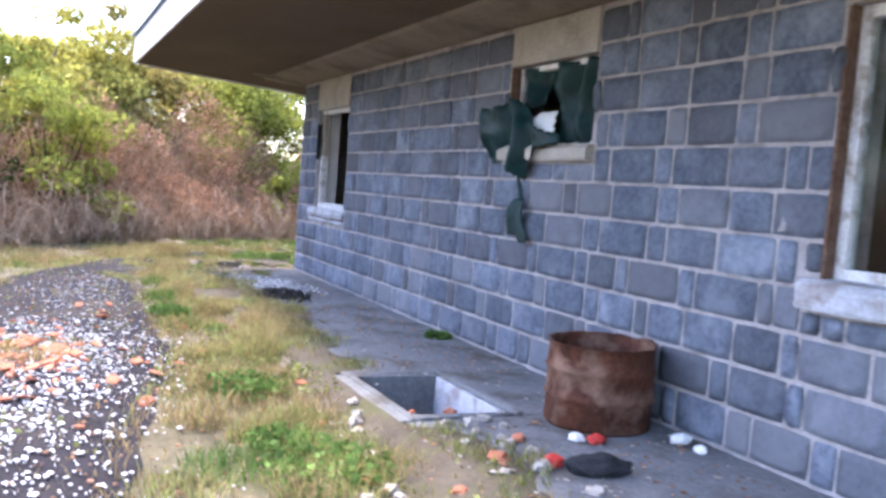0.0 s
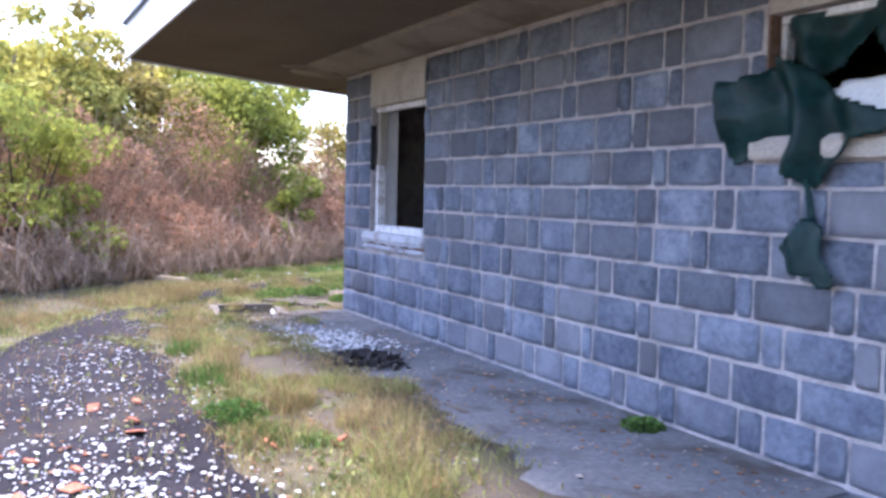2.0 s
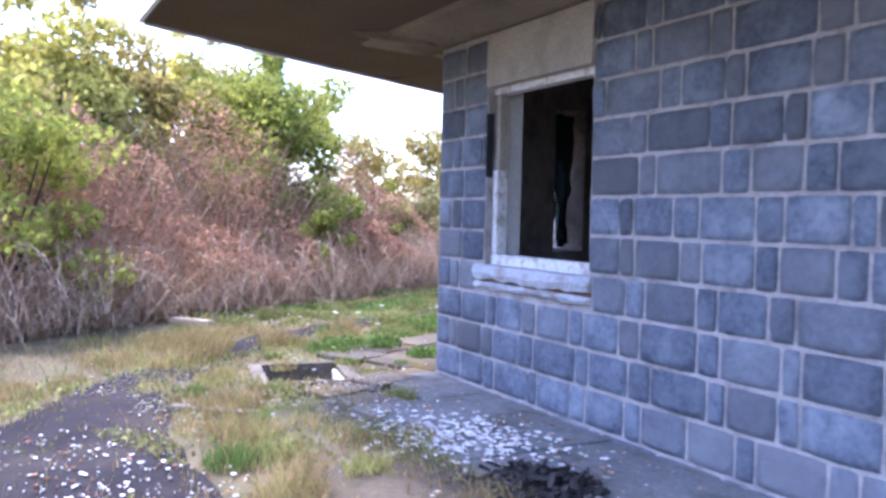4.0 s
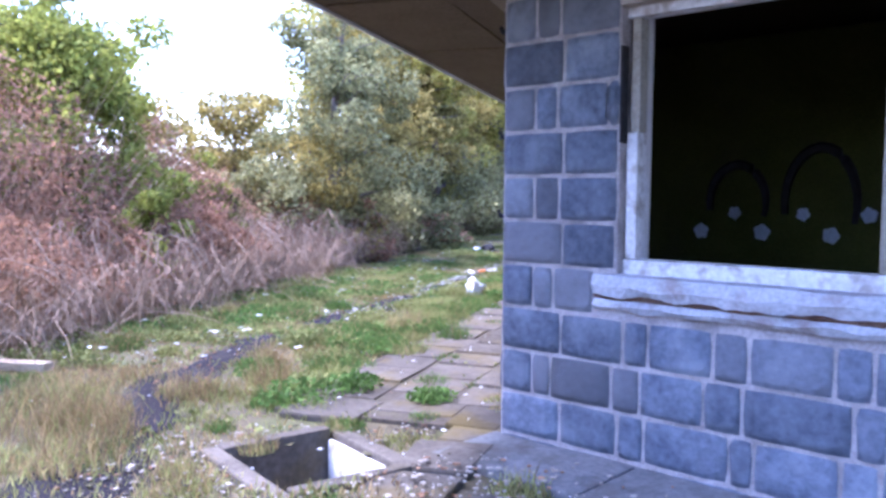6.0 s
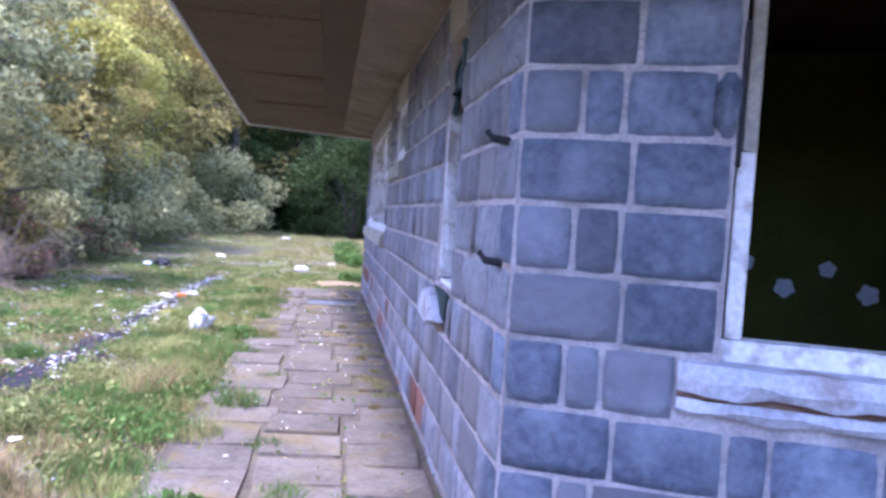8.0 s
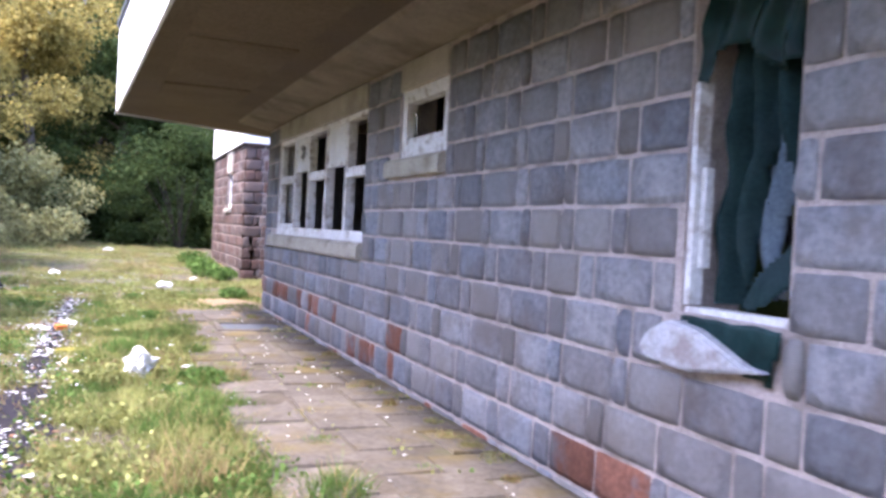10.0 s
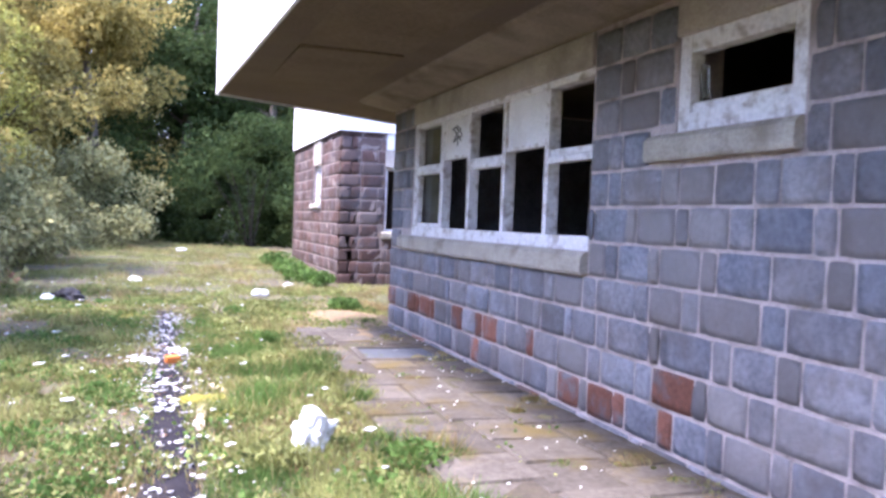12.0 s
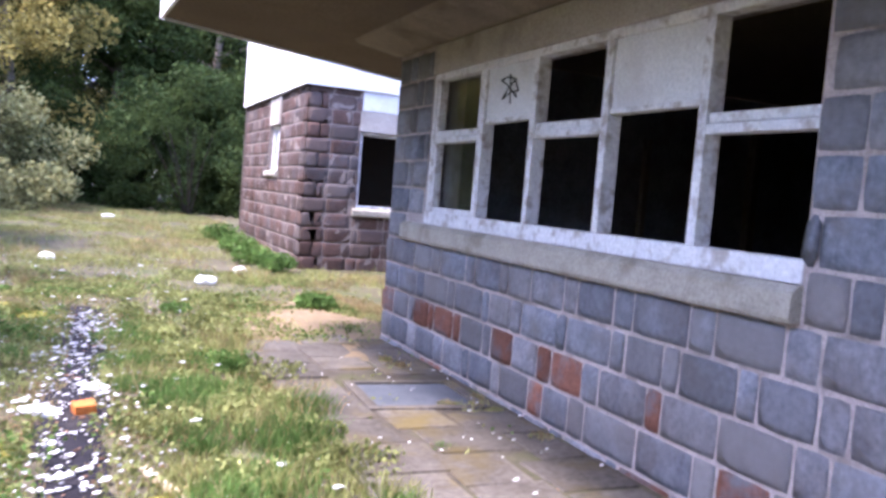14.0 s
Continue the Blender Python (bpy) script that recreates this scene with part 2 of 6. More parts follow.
def box(bm, f, s0, s1, d0, d1, z0, z1, bev=0.0, wob=0.0):
    """A box in a wall's frame, its edges bevelled and its corners a little off."""
    vs = [bm.verts.new(f.p(s + rnd.uniform(-wob, wob), d + rnd.uniform(-wob, wob), z + rnd.uniform(-wob, wob))) for s in (s0, s1) for d in (d0, d1) for z in (z0, z1)]
    faces = [bm.faces.new([vs[i] for i in q]) for q in ((0, 1, 3, 2), (4, 6, 7, 5), (0, 4, 5, 1), (2, 3, 7, 6), (0, 2, 6, 4), (1, 5, 7, 3))]
    bmesh.ops.recalc_face_normals(bm, faces=faces)
    if bev:
        edges = {e for q in faces for e in q.edges}
        bmesh.ops.bevel(bm, geom=list(edges), offset=bev, segments=2, affect="EDGES", profile=0.6)


def box_part(name, f, dims, material, parent=None, label="", bev=0.006, wob=0.0):
    bm = bmesh.new()
    box(bm, f, *dims, bev=bev, wob=wob)
    return part(name, bm, material, parent, label)


def empty(name, at=(0, 0, 0)):
    ob = new(name)
    ob.location = at
    return ob


FLAT = Wall((0, 0), (1, 0), (0, 1))
K = Vector((-7.59, 7.87))
A = Wall(K, (0.9187, -0.395), (-0.395, -0.9187))
B = Wall(K, (-0.0115, 1.0), (-1.0, -0.0115))
WING_CORNER = (-7.29, 23.86)
W_LEFT = Wall(WING_CORNER, (0, 1), (-1, 0))
W_FRONT = Wall(WING_CORNER, (1, 0), (0, -1))
COURSE, TOP = 0.225, 2.56
GROUND = -0.06


def wall_core(name, f, length, top, thick, openings, label, mortar=MORTAR):
    """The mortar body of a wall, with its openings cut through."""
    ss = sorted({0.0, length, *[v for o in openings for v in o[:2]]})
    zs = sorted({-0.3, top, *[v for o in openings for v in o[2:4]]})
    solid = {}
    for i in range(len(ss) - 1):
        for j in range(len(zs) - 1):
            cs, cz = (ss[i] + ss[i + 1]) / 2, (zs[j] + zs[j + 1]) / 2
            solid[i, j] = not any(o[0] < cs < o[1] and o[2] < cz < o[3] for o in openings)
    verts, faces = [], []

    def quad(pts):
        faces.append(list(range(len(verts), len(verts) + 4)))
        verts.extend(f.p(*q) for q in pts)

    for (i, j), full in solid.items():
        if not full:
            continue
        s0, s1, z0, z1 = ss[i], ss[i + 1], zs[j], zs[j + 1]
        quad([(s0, 0, z0), (s1, 0, z0), (s1, 0, z1), (s0, 0, z1)])
        quad([(s0, -thick, z0), (s0, -thick, z1), (s1, -thick, z1), (s1, -thick, z0)])
        for di, dj, pts in ((-1, 0, ((s0, z0), (s0, z1))), (1, 0, ((s1, z1), (s1, z0))), (0, -1, ((s1, z0), (s0, z0))), (0, 1, ((s0, z1), (s1, z1)))):
            if not solid.get((i + di, j + dj), False):
                (sa, za), (sb, zb) = pts
                quad([(sa, 0, za), (sb, 0, zb), (sb, -thick, zb), (sa, -thick, za)])
    return tagged(mesh_ob(name, verts, faces, mortar), label, "wall", kind="structure")


def block_mesh(f, s0, s1, z0, z1, proud):
    """A rock-faced block: worn corners, a ragged arris and an uneven split face."""
    nx, nz = (5, 4) if s1 - s0 > 0.2 else (4, 4)
    seed = rnd.uniform(0, 90)
    tilt_s, tilt_z = rnd.uniform(-0.007, 0.007), rnd.uniform(-0.005, 0.005)
    v = []
    for j in range(nz):
        for i in range(nx):
            p, q = i / (nx - 1), j / (nz - 1)
            edge_s, edge_z = i in (0, nx - 1), j in (0, nz - 1)
            s, z = s0 + (s1 - s0) * p, z0 + (z1 - z0) * q
            pull = 0.007 if edge_s and edge_z else 0.002
            rag = 0.004 * noise.noise((s * 23, z * 23, seed))
            if edge_s:
                s += (pull + rag) * (1 if i == 0 else -1)
            if edge_z:
                z += (pull + rag) * (1 if j == 0 else -1)
            if edge_s or edge_z:
                d = proud * 0.35 + 0.004 * noise.noise((s * 15, z * 15, seed))
            else:
                s += rnd.uniform(-0.012, 0.012) + (0.028 if i == 1 else -0.028 if i == nx - 2 else 0.0) * -1
                z += (-0.03 if j == 1 else 0.03)
                d = proud + tilt_s * (p - 0.5) * 2 + tilt_z * (q - 0.5) * 2 + 0.011 * noise.noise((s * 8, z * 8, seed))
            v.append(f.p(s, d, z))
    fc = [(j * nx + i, j * nx + i + 1, (j + 1) * nx + i + 1, (j + 1) * nx + i) for j in range(nz - 1) for i in range(nx - 1)]
    front = len(fc)
    rim = [(i, 0) for i in range(nx)] + [(nx - 1, j) for j in range(1, nz)] + [(i, nz - 1) for i in range(nx - 2, -1, -1)] + [(0, j) for j in range(nz - 2, 0, -1)]
    base = len(v)
    for i, j in rim:
        v.append(f.p(s0 + (s1 - s0) * i / (nx - 1), -0.012, z0 + (z1 - z0) * j / (nz - 1)))
    n = len(rim)
    for k in range(n):
        a, b = rim[k], rim[(k + 1) % n]
        fc.append((base + k, base + (k + 1) % n, b[1] * nx + b[0], a[1] * nx + a[0]))
    return v, fc, [k < front for k in range(len(fc))]


def lay_blocks(f, wall, length, top, voids, choose, start=0.0, s_from=0.0, joint=0.019, proud=(0.008, 0.02), quoin=True, keep=300, near=lambda s, z: s):
    """Courses of long and short blocks; each is a piece of the wall."""
    cells = []
    rows = int(math.ceil(top / COURSE))
    for k in range(-1, rows):
        z0, z1 = k * COURSE, min((k + 1) * COURSE, top)
        s, first, long_next = s_from, True, bool(k % 2)
        while s < length - 0.02:
            if first and quoin:
                w = 0.2 if k % 2 else 0.37
            else:
                w = rnd.uniform(0.28, 0.46) if long_next else rnd.uniform(0.1, 0.18)
                if long_next and rnd.random() < 0.1:
                    long_next = not long_next
            first, long_next = False, not long_next
            e = min(s + w, length)
            if length - e < 0.12:
                e = length
            cells.append((s, e, z0, z1))
            s = e
    out = []
    for s0, s1, z0, z1 in cells:
        pieces = [(s0, s1, z0, z1)]
        for a0, a1, b0, b1 in voids:
            nxt = []
            for p0, p1, q0, q1 in pieces:
                if p1 <= a0 or p0 >= a1 or q1 <= b0 + 0.01 or q0 >= b1 - 0.01:
                    nxt.append((p0, p1, q0, q1))
                    continue
                if p0 < a0:
                    nxt.append((p0, a0, q0, q1))
                if p1 > a1:
                    nxt.append((a1, p1, q0, q1))
                m0, m1 = max(p0, a0), min(p1, a1)
                if q0 < b0:
                    nxt.append((m0, m1, q0, b0))
                if q1 > b1:
                    nxt.append((m0, m1, b1, q1))
            pieces = nxt
        out += [q for q in pieces if q[1] - q[0] > 0.05 and q[3] - q[2] > 0.05]
    out.sort(key=lambda q: near(q[0], q[2]))
    rest_v, rest_f, rest_s = {}, {}, {}
    for n, (s0, s1, z0, z1) in enumerate(out):
        v, fc, soft = block_mesh(f, s0 + joint * rnd.uniform(0.25, 0.5), s1 - joint * rnd.uniform(0.25, 0.5), z0 + joint * rnd.uniform(0.3, 0.55), z1 - joint * rnd.uniform(0.3, 0.55), rnd.uniform(*proud))
        m = choose((s0 + s1) / 2, (z0 + z1) / 2)
        if n < keep:
            mesh_ob("block", v, fc, m, wall, smooth=soft)
        else:
            vv, ff, ss = rest_v.setdefault(m.name, []), rest_f.setdefault(m.name, []), rest_s.setdefault(m.name, [])
            ff += [tuple(i + len(vv) for i in q) for q in fc]
            vv += v
            ss += soft
    for key, vv in rest_v.items():
        ob = mesh_ob("far_blocks", vv, rest_f[key], bpy.data.materials[key], wall, smooth=rest_s[key])
        ob["kind"] = "stuff"


def tube(bm, pts, radii, sides=6):
    rings = []
    for i, (p, r) in enumerate(zip(pts, radii)):
        d = (Vector(pts[min(i + 1, len(pts) - 1)]) - Vector(pts[max(i - 1, 0)])).normalized()
        x = d.orthogonal().normalized()
        y = d.cross(x)
        rings.append([bm.verts.new(Vector(p) + (x * math.cos(6.2832 * k / sides) + y * math.sin(6.2832 * k / sides)) * r) for k in range(sides)])
    for a, b in zip(rings, rings[1:]):
        for k in range(sides):
            bm.faces.new((a[k], a[(k + 1) % sides], b[(k + 1) % sides], b[k]))
    bm.faces.new(rings[0][::-1])
    bm.faces.new(rings[-1])


def quads_mesh(name, centres, size, material, parent=None, droop=0.0, aspect=0.55):
    """Leaves: one small folded quad at each centre, turned at random."""
    n = len(centres)
    c = np.asarray(centres, float)
    a = rng.normal(size=(n, 3))
    a[:, 2] -= droop
    a /= np.linalg.norm(a, axis=1, keepdims=True)
    b = np.cross(a, rng.normal(size=(n, 3)))
    b /= np.linalg.norm(b, axis=1, keepdims=True)
    sz = (size * rng.uniform(0.6, 1.4, n))[:, None]
    a, b = a * sz, b * sz * aspect
    v = np.stack([c - a * 0.5, c + b * 0.5, c + a * 0.6, c - b * 0.5], 1).reshape(-1, 3)
    me = bpy.data.meshes.new(name)
    me.vertices.add(4 * n)
    me.vertices.foreach_set("co", v.ravel())
    me.loops.add(4 * n)
    me.loops.foreach_set("vertex_index", np.arange(4 * n, dtype=np.int32))
    me.polygons.add(n)
    me.polygons.foreach_set("loop_start", np.arange(0, 4 * n, 4, dtype=np.int32))
    me.materials.append(material)
    me.update(calc_edges=True)
    ob = new(name, me)
    if parent is not None:
        ob.parent = parent
    return ob


def blades(name, base, height, lean, width, material, parent=None):
    """Grass or twigs: one narrow bent blade from each base."""
    n = len(base)
    az = rng.uniform(0, 6.2832, n)
    side = np.stack([np.cos(az), np.sin(az), np.zeros(n)], 1) * (np.asarray(width) * np.ones(n))[:, None] * 0.5
    la = rng.uniform(0, 6.2832, n)
    h = np.asarray(height)[:, None]
    ln = np.stack([np.cos(la), np.sin(la), np.zeros(n)], 1) * (np.asarray(lean) * rng.uniform(0.2, 1.0, n))[:, None] * h
    up = np.array([0, 0, 1.0])
    mid, tip = base + ln * 0.35 + up * h * 0.6, base + ln + up * h
    v = np.stack([base - side, base + side, mid + side * 0.7, mid - side * 0.7, tip], 1).reshape(-1, 3)
    me = bpy.data.meshes.new(name)
    me.vertices.add(5 * n)
    me.vertices.foreach_set("co", v.ravel())
    k = np.arange(n, dtype=np.int32)[:, None] * 5
    loops = (k + np.array([0, 1, 2, 3, 3, 2, 4], dtype=np.int32)).ravel()
    me.loops.add(7 * n)
    me.loops.foreach_set("vertex_index", loops)
    starts = (np.arange(n, dtype=np.int32)[:, None] * 7 + np.array([0, 4], dtype=np.int32)).ravel()
    me.polygons.add(2 * n)
    me.polygons.foreach_set("loop_start", starts)
    me.materials.append(material)
    me.update(calc_edges=True)
    ob = new(name, me)
    if parent is not None:
        ob.parent = parent
    return ob

SILLSTONE = mat("sill_stone", (0.4, 0.42, 0.46), (0.55, 0.56, 0.6), scale=5, rough=0.85, bump=0.5, c=(0.2, 0.13, 0.09), cscale=6, camount=0.6)
# ---- ground ----
PIT_A = (6.05, 7.1, 0.7, 1.4)
PIT_B = Wall((-8.37, 7.2), (0.82, -0.57), (0.57, 0.82))


def inside_pit(x, y):
    q = Vector((x, y, 0)) - A.o
    s, d = q.dot(A.u), q.dot(A.n)
    if PIT_A[0] - 0.1 < s < PIT_A[1] + 0.1 and PIT_A[2] - 0.1 < d < PIT_A[3] + 0.1:
        return True
    q = Vector((x, y, 0)) - PIT_B.o
    return abs(q.dot(PIT_B.u)) < 0.42 and abs(q.dot(PIT_B.n)) < 0.38


def rise(x, y):
    """Height of the turf: gentle swells, flat along the walls."""
    off = min(1.0, max(0.0, (-9.2 - x) / 3)) if y > 8 else min(1.0, max(0.0, ((Vector((x, y, 0)) - A.o).dot(A.n) - 2) / 3))
    far = max(0.0, y - 21) * 0.03 if y < 60 else 1.17
    return GROUND + noise.noise((x * 0.5, y * 0.5, 0)) * 0.05 * off + noise.noise((x * 1.7, y * 1.7, 3)) * 0.012 + min(far, 0.25)


def axis(lo, hi, step, outer):
    out = [-x for x in (600, 300, 150, 80, 45) if -x < lo - 5]
    return out + list(np.arange(lo, hi, step)) + [x for x in outer if x > hi + 3]


xs, ys = axis(-22.0, 6.0, 0.2, (10, 20, 45, 90, 200, 600)), axis(-8.0, 40.0, 0.2, (50, 65, 90, 150, 300, 600))
gv = [(x, y, rise(x, y)) for y in ys for x in xs]
gf = []
for j in range(len(ys) - 1):
    for i in range(len(xs) - 1):
        if not inside_pit((xs[i] + xs[i + 1]) / 2, (ys[j] + ys[j + 1]) / 2):
            q = j * len(xs) + i
            gf.append((q, q + 1, q + 1 + len(xs), q + len(xs)))
tagged(mesh_ob("ground", gv, gf, SOIL, smooth=True), "patchy worn turf with dry grass and bare earth", "ground", kind="structure")


def ribbon(name, line, z, material, label, step=0.12, rag=0.1, kind="structure", category="path"):
    """A strip along a line of (x, y, width), with ragged edges."""
    pts = []
    for (x0, y0, w0), (x1, y1, w1) in zip(line, line[1:]):
        n = max(2, int(math.hypot(x1 - x0, y1 - y0) / step))
        pts += [(x0 + (x1 - x0) * k / n, y0 + (y1 - y0) * k / n, w0 + (w1 - w0) * k / n) for k in range(n)]
    pts.append(line[-1])
    v, fc = [], []
    for i, (x, y, w) in enumerate(pts):
        a, b = pts[max(i - 3, 0)], pts[min(i + 3, len(pts) - 1)]
        d = Vector((b[0] - a[0], b[1] - a[1], 0)).normalized()
        nn = Vector((-d.y, d.x, 0))
        l, r = w / 2 + noise.noise((x * 2.2, y * 2.2, 5)) * rag * 1.6, w / 2 + noise.noise((x * 2.2, y * 2.2, 9)) * rag * 1.6
        for q in (l, l * 0.3, -r * 0.3, -r):
            px, py = x + nn.x * q, y + nn.y * q
            edge = abs(q) > 0.31 * w
            v.append((px, py, rise(px, py) + (0.004 if edge else z)))
        if i:
            o = (i - 1) * 4
            fc += [(o + k, o + k + 1, o + k + 5, o + k + 4) for k in range(3)]
    return tagged(mesh_ob(name, v, fc, material, smooth=True), label, category, kind=kind)


PATH_LINE = [(4.5, -4.6, 1.8), (1.0, -0.6, 1.8), (-2.0, 1.3, 1.7), (-4.2, 2.95, 1.7), (-6.1, 3.95, 1.6), (-7.9, 5.0, 1.1), (-9.1, 6.2, 0.6), (-9.95, 8.0, 0.5), (-10.35, 10.0, 0.42), (-10.25, 12.0, 0.36), (-10.25, 16.0, 0.36), (-10.22, 20.3, 0.34)]
ribbon("path", PATH_LINE, 0.012, ASPHALT, "narrow crumbling dark asphalt path overgrown at its edges")
tagged(ribbon("straw_patch", [(-8.25, 17.7, 0.4), (-8.3, 18.5, 1.2), (-8.2, 19.6, 1.6), (-8.0, 20.8, 0.7)], 0.032, STRAW_SOIL, "flattened patch of orange straw beside the wall", kind="structure", category="straw"), kind="stuff")

# apron of concrete along the front wall, with a square sump in it
apron = empty("apron", A.p(5, 0.7, 0))
tagged(apron, "cracked grey concrete apron along the block wall", "pavement", kind="structure")
apron_in = apron.matrix_basis.inverted()
ap = Wall((0, 0), (1, 0), (0, 1))
for s0, s1, d0, d1 in ((-0.06, 0.8, -0.02, 0.5), (0.8, 2.1, -0.02, 1.25), (2.1, 4.2, -0.02, 1.38), (4.2, 6.05, -0.02, 1.42), (6.05, 7.1, -0.02, 0.7), (7.1, 9.2, -0.02, 1.44), (9.2, 12.0, -0.02, 1.4), (6.05, 7.1, 1.4, 1.5)):
    bm = bmesh.new()
    box(bm, A, s0 + 0.006, s1 - 0.006, d0, d1, -0.25, -0.012 + rnd.uniform(-0.006, 0.004), bev=0.012, wob=0.006)
    o = part("slab", bm, APRON, apron)
    o.matrix_parent_inverse = apron_in


v, fc = [], []
for k, s in enumerate(np.arange(0.7, 9.6, 0.08)):
    lo = (1.02 if s < 5.2 else 1.2) + 0.3 * noise.noise((s * 1.1, 0, 8)) + 0.12 * noise.noise((s * 4, 0, 8))
    if 5.9 < s < 7.25:
        lo = max(lo, 1.46)
    for q, z in ((lo, -0.016), (min(lo + 0.1, 1.5), -0.006), (1.52, -0.005), (1.75, -0.06)):
        v.append(A.p(s, q, z + 0.004 * noise.noise((s * 3, q * 3, 1))))
    if k:
        o4 = (k - 1) * 4
        fc += [(o4 + j, o4 + j + 1, o4 + j + 5, o4 + j + 4) for j in range(3)]
tagged(mesh_ob("washed_soil", v, fc, DIRT, smooth=True), "brown soil washed over the apron's ragged edge", "soil", kind="structure")


def sump(name, f, s0, s1, d0, d1, top, deep, rim, label, lining):
    """An open square pit with a raised concrete rim."""
    t = empty(name, f.p((s0 + s1) / 2, (d0 + d1) / 2, 0))
    inv = t.matrix_basis.inverted()
    for q in ((s0 - rim, s1 + rim, d0 - rim, d0), (s0 - rim, s1 + rim, d1, d1 + rim), (s0 - rim, s0, d0, d1), (s1, s1 + rim, d0, d1)):
        o = box_part("rim", f, (*q, -deep, top + rnd.uniform(-0.012, 0.012)), lining, t, bev=0.012, wob=0.008)
        o.matrix_parent_inverse = inv
    o = box_part("bottom", f, (s0 - rim, s1 + rim, d0 - rim, d1 + rim, -deep - 0.05, -deep), SOIL, t)
    o.matrix_parent_inverse = inv
    return tagged(t, label, "sump", kind="structure")


sump("sump_1", A, 6.11, 7.04, 0.76, 1.36, 0.0, 0.5, 0.055, "open square concrete sump beside the rusty drum", APRON)
# white and pale panels put the light on two inner walls into colour
sump_board = box_part("whitewashed_side", A, (6.99, 7.038, 0.77, 1.35, -0.49, -0.02), WHITE, bpy.data.objects["sump_1"], "white panel for the lit side of the sump")
sump_board.matrix_parent_inverse = bpy.data.objects["sump_1"].matrix_basis.inverted()
sump_board = box_part("whitewashed_back", A, (6.12, 6.985, 0.762, 0.79, -0.49, -0.025), SILLSTONE, bpy.data.objects["sump_1"])
sump_board.matrix_parent_inverse = bpy.data.objects["sump_1"].matrix_basis.inverted()
sump("sump_2", PIT_B, -0.34, 0.34, -0.3, 0.3, -0.03, 0.38, 0.1, "open inspection pit with a stained concrete rim", PAVER)
# again white panels for the inner walls that catch the light
for nm, q in (("whitewashed_side", (0.31, 0.338, -0.29, 0.29)), ("whitewashed_back", (-0.33, 0.305, 0.27, 0.298))):
    o = box_part(nm, PIT_B, (*q, -0.37, -0.075), WHITE, bpy.data.objects["sump_2"], "white panel for a lit inner side")
    o.matrix_parent_inverse = bpy.data.objects["sump_2"].matrix_basis.inverted()

# ---- walls of the main block ----
LEN_A, LEN_B = 12.0, 10.87
# s0, s1, z0, z1 of the opening; lintel top; sill bottom
OPEN_A = {"w1": (0.68, 1.84, 0.88, 2.13), "tarp": (5.48, 6.55, 1.6, 2.2), "w5": (8.4, 9.6, 0.95, 2.2)}
OPEN_B = {"w4": (1.27, 1.83, 0.92, 2.24), "w2": (4.37, 5.32, 1.76, 2.28), "w3": (6.22, 10.08, 1.06, 2.27)}
wall_a = wall_core("wall_front", A, LEN_A, TOP, 0.3, list(OPEN_A.values()), "blue-grey squared slate block wall with pale mortar joints")
wall_b = wall_core("wall_side", B, LEN_B, TOP, 0.3, list(OPEN_B.values()), "grey squared block wall with rust-red blocks near its foot", MORTAR_B)


def lintel_void(o, top=2.5):
    return (o[0] - 0.005, o[1] + 0.005, o[3] - 0.01, top)


VOID_A = [(o[0], o[1], o[2] - 0.03, o[3]) for o in OPEN_A.values()] + [lintel_void(o) for o in OPEN_A.values()] + [(0.56, 1.88, 0.72, 0.9), (5.42, 6.6, 1.48, 1.62), (8.3, 9.7, 0.8, 0.97)]
VOID_B = [(o[0], o[1], o[2] - 0.03, o[3]) for o in OPEN_B.values()] + [lintel_void(o) for o in OPEN_B.values()] + [(1.27, 1.93, 0.72, 0.9), (4.36, 5.55, 1.6, 1.78), (6.2, 10.47, 0.9, 1.08)]


def lintel(f, s0, s1, z0, z1, material=CONCRETE):
    return tagged(box_part("lintel", f, (s0, s1, -0.1, 0.022, z0, z1), material, bev=0.008, wob=0.004), "weathered pale concrete lintel over the window", "lintel", kind="structure")


def sill(f, s0, s1, z0, z1, out, material, label):
    bm = bmesh.new()
    n = max(4, int((s1 - s0) / 0.15))
    ring = []
    for k in range(n + 1):
        s = s0 + (s1 - s0) * k / n
        j = [noise.noise((s * 7, q, 2)) * 0.008 for q in range(6)]
        prof = ((-0.12, z0), (out - 0.01, z0 + j[0]), (out + j[1], z0 + 0.02 + j[4]), (out + j[2], z1 - 0.03), (out - 0.03, z1 + j[3] * 0.5), (-0.12, z1 + 0.015))
        ring.append([bm.verts.new(f.p(s, d, z)) for d, z in prof])
    for a, b in zip(ring, ring[1:]):
        for k in range(6):
            bm.faces.new((a[k], a[(k + 1) % 6], b[(k + 1) % 6], b[k]))
    bm.faces.new(ring[0])
    bm.faces.new(ring[-1][::-1])
    bmesh.ops.recalc_face_normals(bm, faces=bm.faces[:])
    return tagged(part("window_sill", bm, material), label, "sill", kind="structure")


for key in ("w1", "tarp", "w5"):
    o = OPEN_A[key]
    lintel(A, o[0] + 0.002, o[1] - 0.002, o[3], 2.498)
for key in ("w4", "w2", "w3"):
    o = OPEN_B[key]
    lintel(B, o[0] + 0.002, o[1] - 0.002, o[3], 2.498)
SILL_OLD = mat("lichened_sill", (0.3, 0.28, 0.23), (0.42, 0.39, 0.33), scale=4, rough=0.9, bump=0.4, c=(0.17, 0.15, 0.11), cscale=3, camount=0.7)


